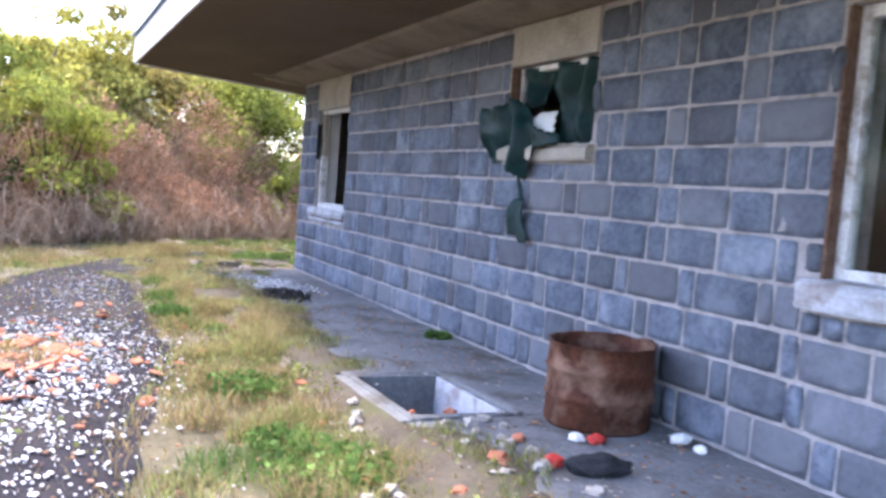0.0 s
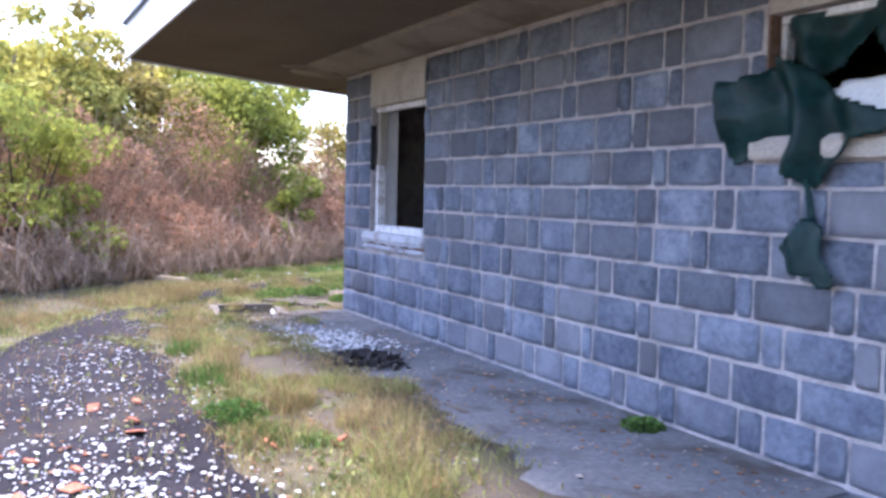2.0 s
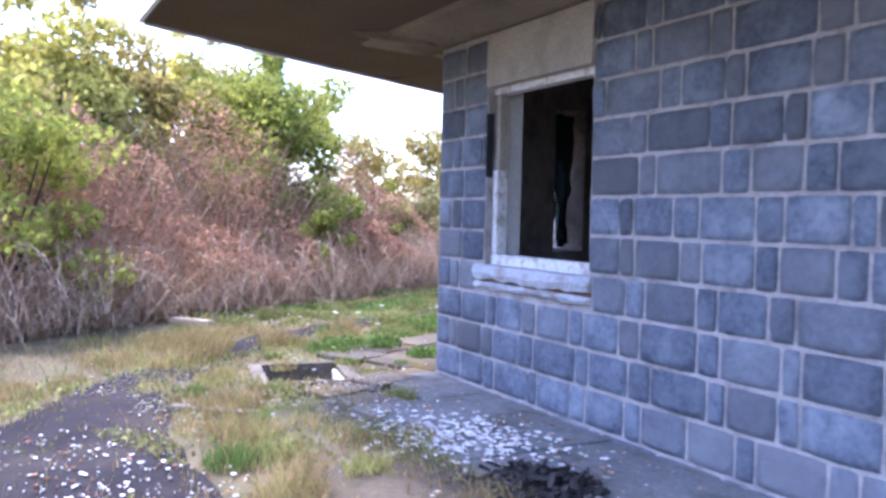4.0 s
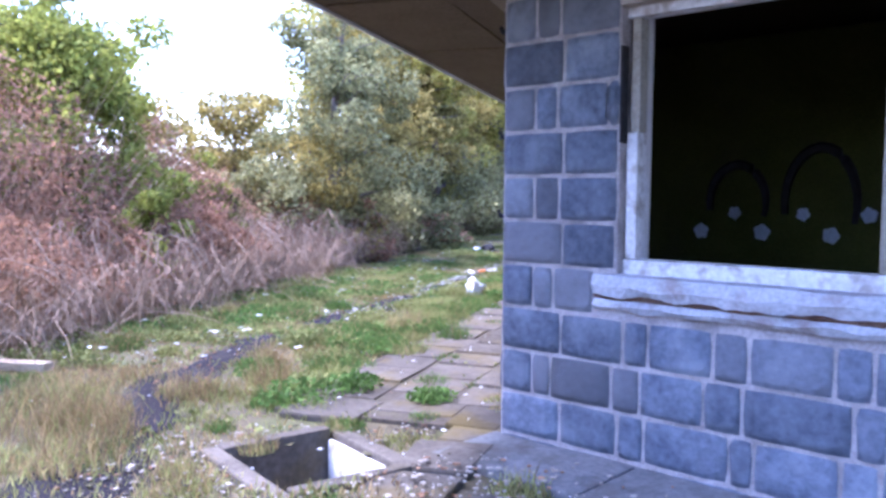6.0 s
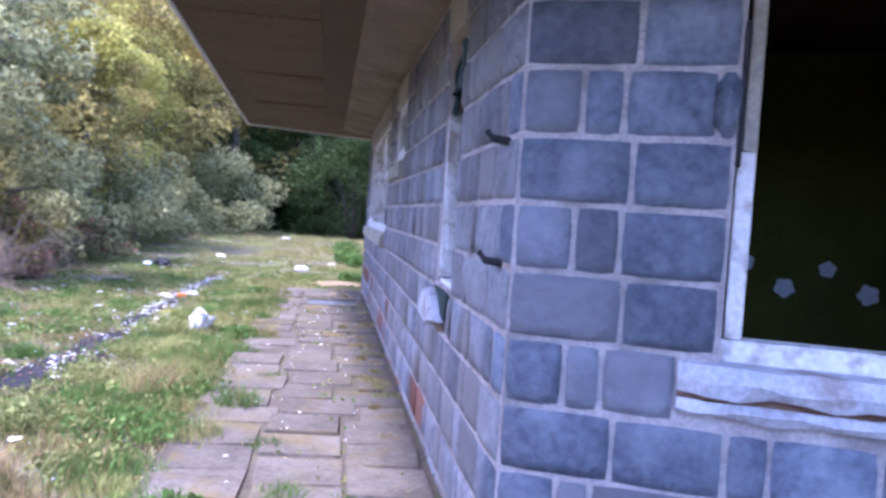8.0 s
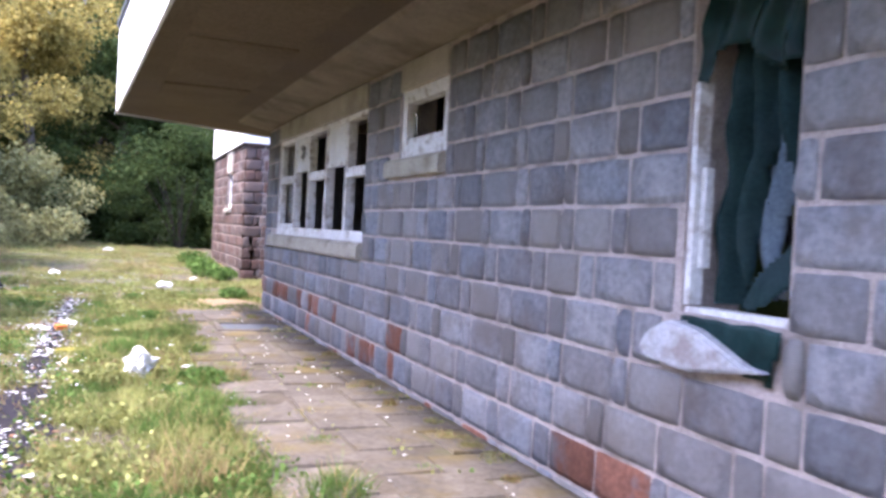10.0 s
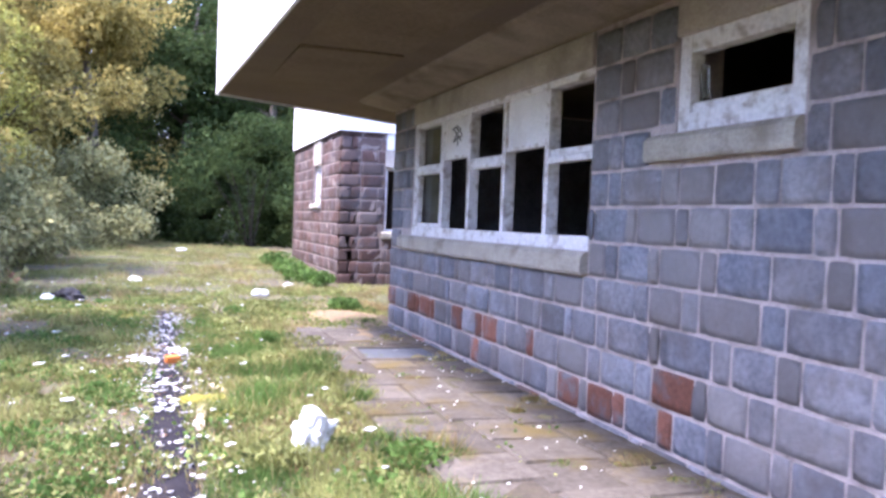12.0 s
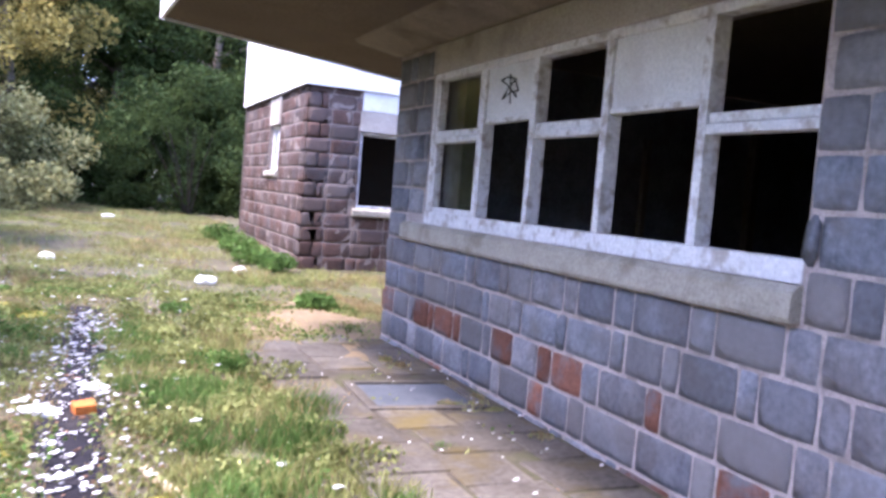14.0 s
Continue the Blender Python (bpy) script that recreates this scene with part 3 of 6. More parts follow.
def spalled_sill(f, s0, s1, z0, z1, out):
    """A stone sill whose lower edge has burst off: a worn top, a rusty cleft and a thin ledge below."""
    t = empty("window_sill", f.p((s0 + s1) / 2, 0, z0))
    inv = t.matrix_basis.inverted()
    for nm, m, lab, lo, hi, reach, ragged in (("weathered_top", SILLSTONE, "", 0.42, 1.0, out, 0.016), ("rusty_cleft", SILL_RUST, "rust-stained split in the stone", 0.26, 0.46, out * 0.45, 0.012), ("broken_ledge", SILLSTONE, "thin broken ledge", 0.0, 0.3, out * 0.62, 0.014)):
        bm = bmesh.new()
        rings = []
        n = int((s1 - s0) / 0.045)
        for k in range(n + 1):
            p = k / n
            s = s0 + (s1 - s0) * p
            end = min(1.0, 0.45 + 5.0 * min(p, 1 - p) ** 0.8)
            j = [ragged * noise.noise((s * 6.5, q * 3.1, lo * 9)) + 0.5 * ragged * noise.noise((s * 19, q * 3.1, lo * 9)) for q in range(5)]
            b, h = z0 + (z1 - z0) * lo, z0 + (z1 - z0) * hi
            prof = ((-0.12, b), (reach * end + j[0] - 0.02, b + j[1]), (reach * end + j[2], b + (h - b) * 0.45 + j[3]), (reach * end - 0.025 + j[4], h + 0.4 * j[0]), (-0.12, h + 0.004))
            rings.append([bm.verts.new(f.p(s, d, z)) for d, z in prof])
        for a, b in zip(rings, rings[1:]):
            for k in range(5):
                bm.faces.new((a[k], a[(k + 1) % 5], b[(k + 1) % 5], b[k]))
        bm.faces.new(rings[0])
        bm.faces.new(rings[-1][::-1])
        bmesh.ops.recalc_face_normals(bm, faces=bm.faces[:])
        o = part(nm, bm, m, t, lab)
        o.matrix_parent_inverse = inv
    return tagged(t, "spalled pale stone window sill with a rusty split along its edge", "sill", kind="structure")


SILL_RUST = mat("rust_stained_stone", (0.1, 0.05, 0.035), (0.22, 0.14, 0.1), scale=9, rough=0.95, bump=0.8, fine=40)
spalled_sill(A, 0.56, 1.87, 0.715, 0.882, 0.085)
sill(A, 5.44, 6.58, 1.49, 1.6, 0.07, CONCRETE, "pale rounded concrete window sill under torn tarpaulin")
sill(A, 8.32, 9.68, 0.81, 0.95, 0.08, SILLSTONE, "chipped pale stone window sill")
sill(B, 4.37, 5.54, 1.605, 1.75, 0.06, SILL_OLD, "lichened stone sill below a small high window")
sill(B, 6.21, 10.45, 0.905, 1.055, 0.06, SILL_OLD, "long lichened stone sill below the wide window")

# broken sill of the curtained window
bm = bmesh.new()
outline = [(1.30, 0.76), (1.40, 0.77), (1.66, 0.87), (1.82, 0.89), (1.95, 0.83), (2.0, 0.77), (1.97, 0.72), (1.7, 0.70)]
fr = [bm.verts.new(B.p(s, 0.075, z)) for s, z in outline]
bk = [bm.verts.new(B.p(s, -0.12, z)) for s, z in outline]
bm.faces.new(fr)
bm.faces.new(bk[::-1])
for k in range(len(outline)):
    q = (k + 1) % len(outline)
    bm.faces.new((fr[k], fr[q], bk[q], bk[k]))
bmesh.ops.recalc_face_normals(bm, faces=bm.faces[:])
bmesh.ops.bevel(bm, geom=bm.edges[:], offset=0.012, segments=2, affect="EDGES")
tagged(part("window_sill", bm, SILLSTONE), "broken sloping stone sill below the curtain", "sill", kind="structure")

# closing walls, floor and partitions; partitions 2 and 3 are added to keep rooms dark
P1, P2, CC = A.p(LEN_A, -8.5, 0), Vector((2.5, 18.7, 0)), B.p(LEN_B, 0, 0)


def plain_wall(name, a, b, top, thick, material, label, lo=-0.3):
    u = Vector(b) - Vector(a)
    f = Wall((a[0], a[1]), (u.x, u.y), (u.y, -u.x))
    return tagged(box_part(name, f, (0, Vector((u.x, u.y)).length, -thick, 0, lo, top), material, bev=0.004), label, "wall", kind="structure")


plain_wall("wall_east", A.p(LEN_A, -0.31, 0), P1, TOP, 0.25, BLOCK_B, "plain grey end wall")
plain_wall("wall_back", P1, P2, TOP, 0.25, BLOCK_B, "plain grey back wall")
plain_wall("wall_end", (2.5, 18.72, 0), (CC.x + 0.31, CC.y - 0.02, 0), TOP, 0.25, BLOCK_B, "grey end wall facing the recess")
plain_wall("partition_1", A.p(-0.8, -3.05, 0), A.p(11.9, -3.05, 0), 2.5, 0.12, PLASTER, "olive plaster partition inside, darkened for the dim room", lo=0.0)
plain_wall("partition_2", B.p(5.7, -0.32, 0), B.p(5.6, -5.5, 0), 2.5, 0.12, INNER, "added partition inside, darkened for the dim room", lo=0.0)
plain_wall("partition_3", (-2.6, 13.6, 0), (-2.6, 18.4, 0), 2.5, 0.12, INNER, "added partition inside, darkened for the dim room", lo=0.0)


def prism(name, pts, z0, z1, material, label, category):
    n = len(pts)
    v = [(p[0], p[1], z) for z in (z0, z1) for p in pts]
    fc = [tuple(range(n))[::-1], tuple(range(n, 2 * n))] + [(k, (k + 1) % n, n + (k + 1) % n, n + k) for k in range(n)]
    me = mesh_ob(name, v, fc, material)
    bm = bmesh.new()
    bm.from_mesh(me.data)
    bmesh.ops.recalc_face_normals(bm, faces=bm.faces[:])
    bm.to_mesh(me.data)
    bm.free()
    return tagged(me, label, category, kind="structure")


prism("floor", [A.p(0.35, -0.31, 0), A.p(11.7, -0.31, 0), P1, P2, B.p(LEN_B - 0.3, -0.31, 0), B.p(0.3, -0.31, 0)], -0.2, 0.06, INNER, "bare floor inside the block, darkened for the dim rooms", "floor")

# ---- roof ----
EAVE = Vector((-9.15, 6.25))
A_END, B_END = A.p(12.6, 2.09, 0), Vector((-9.73, 19.1, 0))
END_1, END_2 = Vector((-5.6, 21.5, 0)), Vector((2.9, 21.5, 0))
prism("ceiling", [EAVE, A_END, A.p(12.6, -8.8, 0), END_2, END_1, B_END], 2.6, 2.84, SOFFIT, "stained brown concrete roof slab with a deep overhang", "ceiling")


def soffit_panel(f, s0, s1, d0, d1, k):
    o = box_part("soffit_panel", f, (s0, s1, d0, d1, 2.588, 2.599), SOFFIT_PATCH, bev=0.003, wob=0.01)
    return tagged(o, "paler square of soffit board under the overhang", "panel", kind="structure")


for k, (s0, s1) in enumerate(((1.2, 3.1), (3.2, 5.6), (5.75, 8.0), (8.1, 10.2))):
    soffit_panel(B, s0, s1, 0.75, 1.62, k)
for f, ln, lo in ((A, 12.0, -0.26), (B, LEN_B, -0.26)):
    bm = bmesh.new()
    for s0, s1 in ((lo, ln),):
        ring = []
        for s in np.linspace(s0, s1, 30):
            j = noise.noise((s * 2, 0, 1)) * 0.006
            prof = ((-0.04, 2.505), (0.06 + j, 2.505 + j), (0.42, 2.57 + j), (0.46, 2.598), (-0.04, 2.598))
            ring.append([bm.verts.new(f.p(s - (d * 0.655 if s == s0 else 0.0), d, z)) for d, z in prof])
        for a, b in zip(ring, ring[1:]):
            for k in range(5):
                bm.faces.new((a[k], a[(k + 1) % 5], b[(k + 1) % 5], b[k]))
        bm.faces.new(ring[0])
        bm.faces.new(ring[-1][::-1])
    bmesh.ops.recalc_face_normals(bm, faces=bm.faces[:])
    tagged(part("cornice", bm, CORNICE), "stained concrete cornice where wall meets the soffit", "cornice", kind="structure")


def fascia(name, a, b, z0, top_a, top_b, out, label, thick=0.03, parts=6):
    """A painted board along a roof edge; its top may rise from a to b."""
    a, b = Vector((a[0], a[1], 0)), Vector((b[0], b[1], 0))
    u = (b - a).normalized()
    n = Vector((u.y, -u.x, 0)) * out
    t = empty(name, a)
    inv = t.matrix_basis.inverted()
    ln = (b - a).length
    for k in range(parts):
        s0, s1 = ln * k / parts + 0.003, ln * (k + 1) / parts - 0.003
        v = []
        for s in (s0, s1):
            top = top_a + (top_b - top_a) * s / ln
            for d in (0.002, thick):
                for z in (z0, top):
                    v.append(a + u * s + n * d + Vector((0, 0, z + rnd.uniform(-0.006, 0.006))))
        o = mesh_ob("board", v, [(0, 1, 3, 2), (4, 6, 7, 5), (0, 4, 5, 1), (2, 3, 7, 6), (0, 2, 6, 4), (1, 5, 7, 3)], FASCIA, t)
        o.matrix_parent_inverse = inv
    # metal drip along the top edge
    v = []
    for s in (0, ln):
        top = top_a + (top_b - top_a) * s / ln
        for d in (-0.06, thick + 0.035):
            for z in (top - 0.002, top + 0.035):
                v.append(a + u * s + n * d + Vector((0, 0, z)))
    o = mesh_ob("drip", v, [(0, 1, 3, 2), (4, 6, 7, 5), (0, 4, 5, 1), (2, 3, 7, 6), (0, 2, 6, 4), (1, 5, 7, 3)], SLATE, t, "dark metal roof edge")
    o.matrix_parent_inverse = inv
    return tagged(t, label, "fascia", kind="structure")


fascia("fascia_front", EAVE, A_END, 2.59, 2.93, 2.93, 1, "white painted fascia board along the roof edge")
fascia("fascia_side", (EAVE.x, EAVE.y + 0.02), B_END, 2.58, 2.95, 3.75, -1, "tall white painted fascia board along the roof edge")
fascia("fascia_end", B_END, END_1, 2.58, 3.75, 3.75, -1, "white painted fascia board at the roof's end", parts=4)
fascia("fascia_recess", END_1, END_2, 2.58, 3.75, 3.75, -1, "white painted fascia board over the recess", parts=6)

# ---- far wing ----
LW, LF = 5.2, 9.5
OPEN_WL = [(1.9, 2.75, 1.5, 2.3)]
OPEN_WF = [(0.84, 2.3, 1.0, 2.18)]
wing_left = wall_core("wall_wing_left", W_LEFT, LW, 2.8, 0.3, OPEN_WL, "brown-red squared block wall of the far wing", MORTAR_WING)
wing_front = wall_core("wall_wing_front", W_FRONT, LF, 2.8, 0.3, OPEN_WF, "dark brown block wall of the far wing in shade", MORTAR_WING)
plain_wall("wall_wing_back", (WING_CORNER[0], WING_CORNER[1] + LW, 0), (WING_CORNER[0] + LF, WING_CORNER[1] + LW, 0), 2.8, 0.25, BLOCK_WING, "plain back wall of the wing")
plain_wall("wall_recess", (2.2, 18.9, 0), (2.2, 23.8, 0), 2.8, 0.25, BLOCK_WING, "plain block wall closing the recess")
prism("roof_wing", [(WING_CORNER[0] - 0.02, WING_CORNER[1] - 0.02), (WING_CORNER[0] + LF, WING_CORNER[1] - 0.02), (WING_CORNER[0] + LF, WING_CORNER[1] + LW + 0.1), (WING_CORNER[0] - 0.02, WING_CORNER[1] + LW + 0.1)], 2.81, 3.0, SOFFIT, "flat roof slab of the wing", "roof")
fascia("fascia_wing_left", (WING_CORNER[0] - 0.04, WING_CORNER[1] - 0.06), (WING_CORNER[0] - 0.04, WING_CORNER[1] + LW + 0.12), 2.8, 4.2, 4.4, -1, "deep white panelled fascia on the far wing", parts=5)
fascia("fascia_wing_front", (WING_CORNER[0] - 0.06, WING_CORNER[1] - 0.04), (WING_CORNER[0] + LF, WING_CORNER[1] - 0.04), 2.8, 4.2, 4.2, 1, "deep white panelled fascia on the far wing", parts=7)
lintel(W_LEFT, 1.9, 2.75, 2.3, 2.79)
lintel(W_FRONT, 0.82, 2.32, 2.18, 2.5)
lintel(W_FRONT, 0.84, 2.3, 2.505, 2.795, PANEL)
sill(W_LEFT, 1.85, 2.85, 1.4, 1.5, 0.06, SILL_OLD, "stone sill below a small wing window")
sill(W_FRONT, 0.78, 2.36, 0.88, 1.0, 0.06, SILL_OLD, "mossy stone sill below the wing window")
# ---- windows ----


def bar(t, f, dims, name="frame_bar", material=WHITE, label=""):
    o = box_part(name, f, dims, material, t, label, bev=0.005, wob=0.002)
    o.matrix_parent_inverse = t.matrix_basis.inverted()
    return o


def casing(t, f, s0, s1, z0, z1, d=-0.13, w=0.06, deep=0.07):
    bar(t, f, (s0, s0 + w, d, d + deep, z0, z1))
    bar(t, f, (s1 - w, s1, d, d + deep, z0, z1))
    bar(t, f, (s0 + w + 0.001, s1 - w - 0.001, d, d + deep, z0, z0 + w))
    bar(t, f, (s0 + w + 0.001, s1 - w - 0.001, d, d + deep, z1 - w, z1))


def pane(t, f, s0, s1, z0, z1, d=-0.1):
    o = bar(t, f, (s0, s1, d, d + 0.005, z0, z1), "pane", GLASS, "dusty window glass")
    o.visible_shadow = False
    return o


def window(name, f, o, label):
    t = empty(name, f.p((o[0] + o[1]) / 2, -0.1, o[2]))
    return tagged(t, label, "window", kind="structure")


# tall front window near the corner, half of its paint gone
o = OPEN_A["w1"]
w1 = window("window_1", A, o, "flaking white timber window without glass")
bar(w1, A, (o[0], o[1], -0.14, -0.05, o[2], o[2] + 0.075), "bottom_rail")
bar(w1, A, (o[0] + 0.01, o[0] + 0.065, -0.14, -0.05, o[2] + 0.077, 1.55), "lower_stile")
bar(w1, A, (o[0] + 0.022, o[0] + 0.065, -0.14, -0.06, 1.552, o[3] - 0.05), "upper_stile", SILL_OLD, "bare stripped timber stile")
bar(w1, A, (o[1] - 0.05, o[1], -0.14, -0.06, o[2] + 0.077, o[3] - 0.05), "stile", SILL_OLD)
bar(w1, A, (o[0], o[1], -0.14, -0.05, o[3] - 0.048, o[3]), "top_rail")
bar(w1, A, (o[0] - 0.004, o[0] + 0.012, -0.29, -0.145, o[2], o[3]), "reveal_board", PANEL, "pale painted reveal board")
# added thin black bar in place of an irregular black smear on the reveal
bar(w1, A, (o[0] + 0.001, o[0] + 0.016, -0.045, 0.012, 1.5, 1.95), "hinge_strip", BLACKISH, "black strip for a smear on the reveal")

# painted signs and paper discs on the partition behind it
for k, (s, z, r) in enumerate(((-0.3, 0.965, 0.05), (-0.02, 1.12, 0.042), (0.2, 0.97, 0.052), (0.51, 1.12, 0.04), (0.715, 0.965, 0.05), (0.97, 1.12, 0.045), (1.22, 0.97, 0.05), (1.47, 1.11, 0.042), (1.72, 0.965, 0.052), (2.2, 0.97, 0.05), (2.45, 1.12, 0.042), (2.7, 0.965, 0.05))):
    bm = bmesh.new()
    n, r = 25, r * 1.4
    vs = []
    for i in range(n):
        a, q = 6.2832 * i / n + s * 7, r * (0.86 + 0.09 * math.cos(5 * 6.2832 * i / n) + rnd.uniform(-0.04, 0.04))
        vs.append(bm.verts.new(A.p(s + q * math.cos(a), -3.042, z + q * math.sin(a))))
    face = bm.faces.new(vs)
    ext = bmesh.ops.extrude_face_region(bm, geom=[face])
    for v in ext["geom"]:
        if isinstance(v, bmesh.types.BMVert):
            v.co += A.n * 0.004
    tagged(part("paper_flower", bm, FLOWER), "pale paper flower stuck on the olive wall", "decoration", group="paper flowers")
for s, z, r, h in ((0.0, 1.2, 0.23, 0.3), (0.63, 1.2, 0.26, 0.42)):
    bm = bmesh.new()
    tube(bm, [A.p(s + r * math.cos(a), -3.035, z + h * math.sin(a)) for a in np.linspace(-0.35, math.pi + 0.2, 16)], [0.022 + 0.02 * math.sin(2.9 * k / 15) for k in range(16)], 5)
    tagged(part("painted_arch", bm, BLACKISH), "black painted arch on the olive wall", "graffiti", group="painted arches")

o = OPEN_A["w5"]
w5 = window("window_5", A, o, "white timber window with dark interior")
casing(w5, A, *o)
bar(w5, A, (o[0] - 0.004, o[0] + 0.014, -0.055, 0.016, o[2] + 0.004, o[3] - 0.004), "reveal_board", SILL_RUST, "dark stripped reveal board")
pane(w5, A, o[0] + 0.061, o[1] - 0.061, o[2] + 0.061, o[3] - 0.061)

o = OPEN_A["tarp"]
wt = window("window_tarp", A, o, "empty timber window frame hung with torn tarpaulin")
bar(wt, A, (o[0] - 0.004, o[0] + 0.014, -0.065, 0.016, o[2] + 0.004, o[3] + 0.2), "reveal_board", SILL_RUST, "dark stripped reveal board")
bar(wt, A, (o[0], o[0] + 0.04, -0.14, -0.07, o[2], o[3] - 0.042))
bar(wt, A, (o[1] - 0.04, o[1], -0.14, -0.07, o[2], o[3] - 0.042))
bar(wt, A, (o[0], o[1], -0.14, -0.06, o[3] - 0.04, o[3]))
bar(wt, A, (o[0] + 0.041, o[1] - 0.041, -0.14, -0.07, o[2], o[2] + 0.03))


def sheet(name, f, outline, depth, material, parent=None, label="", fold=0.03, freq=9.0, step=0.03, thick=0.003):
    """A cloth cut to an outline of (s, z), with folds; depth(s, z) is its stand-off."""
    s0, s1 = min(p[0] for p in outline), max(p[0] for p in outline)
    z0, z1 = min(p[1] for p in outline), max(p[1] for p in outline)

    def inside(s, z):
        hit = False
        for (a, b), (c, d) in zip(outline, outline[1:] + outline[:1]):
            if (b > z) != (d > z) and s < (c - a) * (z - b) / (d - b) + a:
                hit = not hit
        return hit

    ns, nz = int((s1 - s0) / step) + 2, int((z1 - z0) / step) + 2
    idx, v, fc = {}, [], []

    def vert(i, j):
        if (i, j) not in idx:
            s, z = s0 + i * step, z0 + j * step
            s2, z2 = s + noise.noise((s * 9, z * 9, 4)) * 0.012, z + noise.noise((s * 9, z * 9, 8)) * 0.012
            d = depth(s, z) + math.sin(s * freq + noise.noise((s * 2, z * 2, 1)) * 5) * fold + noise.noise((s * 6, z * 5, 2)) * fold
            idx[i, j] = len(v)
            v.append(f.p(s2, d, z2))
        return idx[i, j]

    for i in range(ns):
        for j in range(nz):
            if inside(s0 + (i + 0.5) * step, z0 + (j + 0.5) * step):
                fc.append((vert(i, j), vert(i + 1, j), vert(i + 1, j + 1), vert(i, j + 1)))
    ob = mesh_ob(name, v, fc, material, parent, label, smooth=True)
    if parent is not None:
        ob.matrix_parent_inverse = parent.matrix_basis.inverted()
    md = ob.modifiers.new("thickness", "SOLIDIFY")
    md.thickness = thick
    return ob


tarp = empty("tarpaulin", A.p(6.0, 0, 1.6))
tagged(tarp, "torn dark green tarpaulin hanging from the window", "tarpaulin")
inside_d = lambda s, z: -0.055
sheet("cover", A, [(5.55, 2.17), (6.53, 2.19), (6.54, 1.63), (6.12, 1.62), (6.12, 1.86), (6.02, 2.06), (5.9, 1.98), (5.72, 1.86), (5.56, 1.9)], inside_d, TARP, tarp, fold=0.045, freq=19, step=0.02)
sheet("flap", A, [(5.27, 1.88), (5.49, 1.9), (5.63, 1.98), (5.77, 1.9), (5.92, 1.76), (6.27, 1.66), (6.27, 1.61), (6.02, 1.56), (5.89, 1.42), (5.79, 1.34), (5.67, 1.42), (5.65, 1.54), (5.43, 1.5), (5.32, 1.46), (5.29, 1.6)], lambda s, z: 0.085, TARP, tarp, fold=0.05, freq=18, step=0.016)
sheet("shred", A, [(5.77, 1.4), (5.8, 1.4), (5.805, 1.22), (5.87, 1.17), (5.88, 1.03), (5.96, 0.9), (5.87, 0.89), (5.83, 0.94), (5.72, 0.95), (5.64, 1.06), (5.74, 1.15), (5.78, 1.22)], lambda s, z: 0.055 + (0.03 if z < 1.2 else 0.0), TARP, tarp, fold=0.03, freq=24, step=0.014)
tagged(sheet("paper_sheet", A, [(5.83, 1.82), (6.12, 1.84), (6.2, 1.68), (5.98, 1.66)], lambda s, z: 0.09 - (z - 1.66) * 0.5, PAPER, fold=0.006, freq=10), "crumpled white sheet caught in the torn tarpaulin", "paper")

# curtained side window
o = OPEN_B["w4"]
w4 = window("window_4", B, o, "broken white window frame with hanging curtain")
bar(w4, B, (o[1] - 0.036, o[1] - 0.001, -0.075, -0.008, o[2] + 0.03, 1.84), "broken_stile")
bar(w4, B, (o[1] - 0.066, o[1] - 0.04, -0.08, -0.035, 1.1, 1.5), "splinter")
bar(w4, B, (o[0], o[1], -0.12, -0.02, o[2] - 0.02, o[2] + 0.025), "bottom_rail")
bar(w4, B, (o[0], o[1], -0.12, -0.05, o[3] - 0.04, o[3]), "top_rail")
curtain = empty("curtain", B.p(1.56, -0.15, 0.95))
tagged(curtain, "ragged dark green curtain hanging in the broken window", "curtain")
sheet("drape", B, [(1.28, 2.18), (1.8, 2.18), (1.8, 1.7), (1.77, 1.3), (1.78, 0.98), (1.62, 0.95), (1.6, 1.2), (1.56, 1.5), (1.5, 1.68), (1.44, 1.55), (1.4, 1.3), (1.28, 1.3)], lambda s, z: -0.15, CLOTH, curtain, fold=0.04, freq=44, step=0.018)
sheet("lining", B, [(1.4, 1.72), (1.58, 1.75), (1.62, 1.4), (1.6, 1.05), (1.5, 1.0), (1.52, 1.3), (1.44, 1.45)], lambda s, z: -0.2, FADED, curtain, "faded blue-grey lining", fold=0.02, freq=30, step=0.02)
sheet("valance", B, [(1.28, 2.22), (1.9, 2.22), (1.92, 2.05), (1.86, 1.9), (1.8, 1.82), (1.75, 1.92), (1.66, 1.97), (1.56, 1.95), (1.5, 1.86), (1.4, 1.84), (1.28, 1.87)], lambda s, z: -0.06 + (0.1 if s > 1.7 else 0.0) * (2.3 - z), TARP, curtain, fold=0.03, freq=30, step=0.018)
sheet("patch", B, [(1.29, 1.4), (1.42, 1.43), (1.44, 1.22), (1.31, 1.2)], lambda s, z: -0.24, MUSTARD, curtain, "faded mustard patch", fold=0.01, freq=20)
sheet("torn_corner", B, [(1.29, 1.3), (1.33, 1.27), (1.62, 0.97), (1.58, 0.94), (1.46, 0.98), (1.3, 1.12)], lambda s, z: -0.1, CLOTH, curtain, "torn corner hanging across the opening", fold=0.012, freq=18, step=0.018)
sheet("lower_lining", B, [(1.28, 0.9), (1.81, 0.9), (1.71, 0.86), (1.45, 0.74), (1.3, 0.71)], lambda s, z: 0.018, TARP, curtain, fold=0.004, step=0.02)

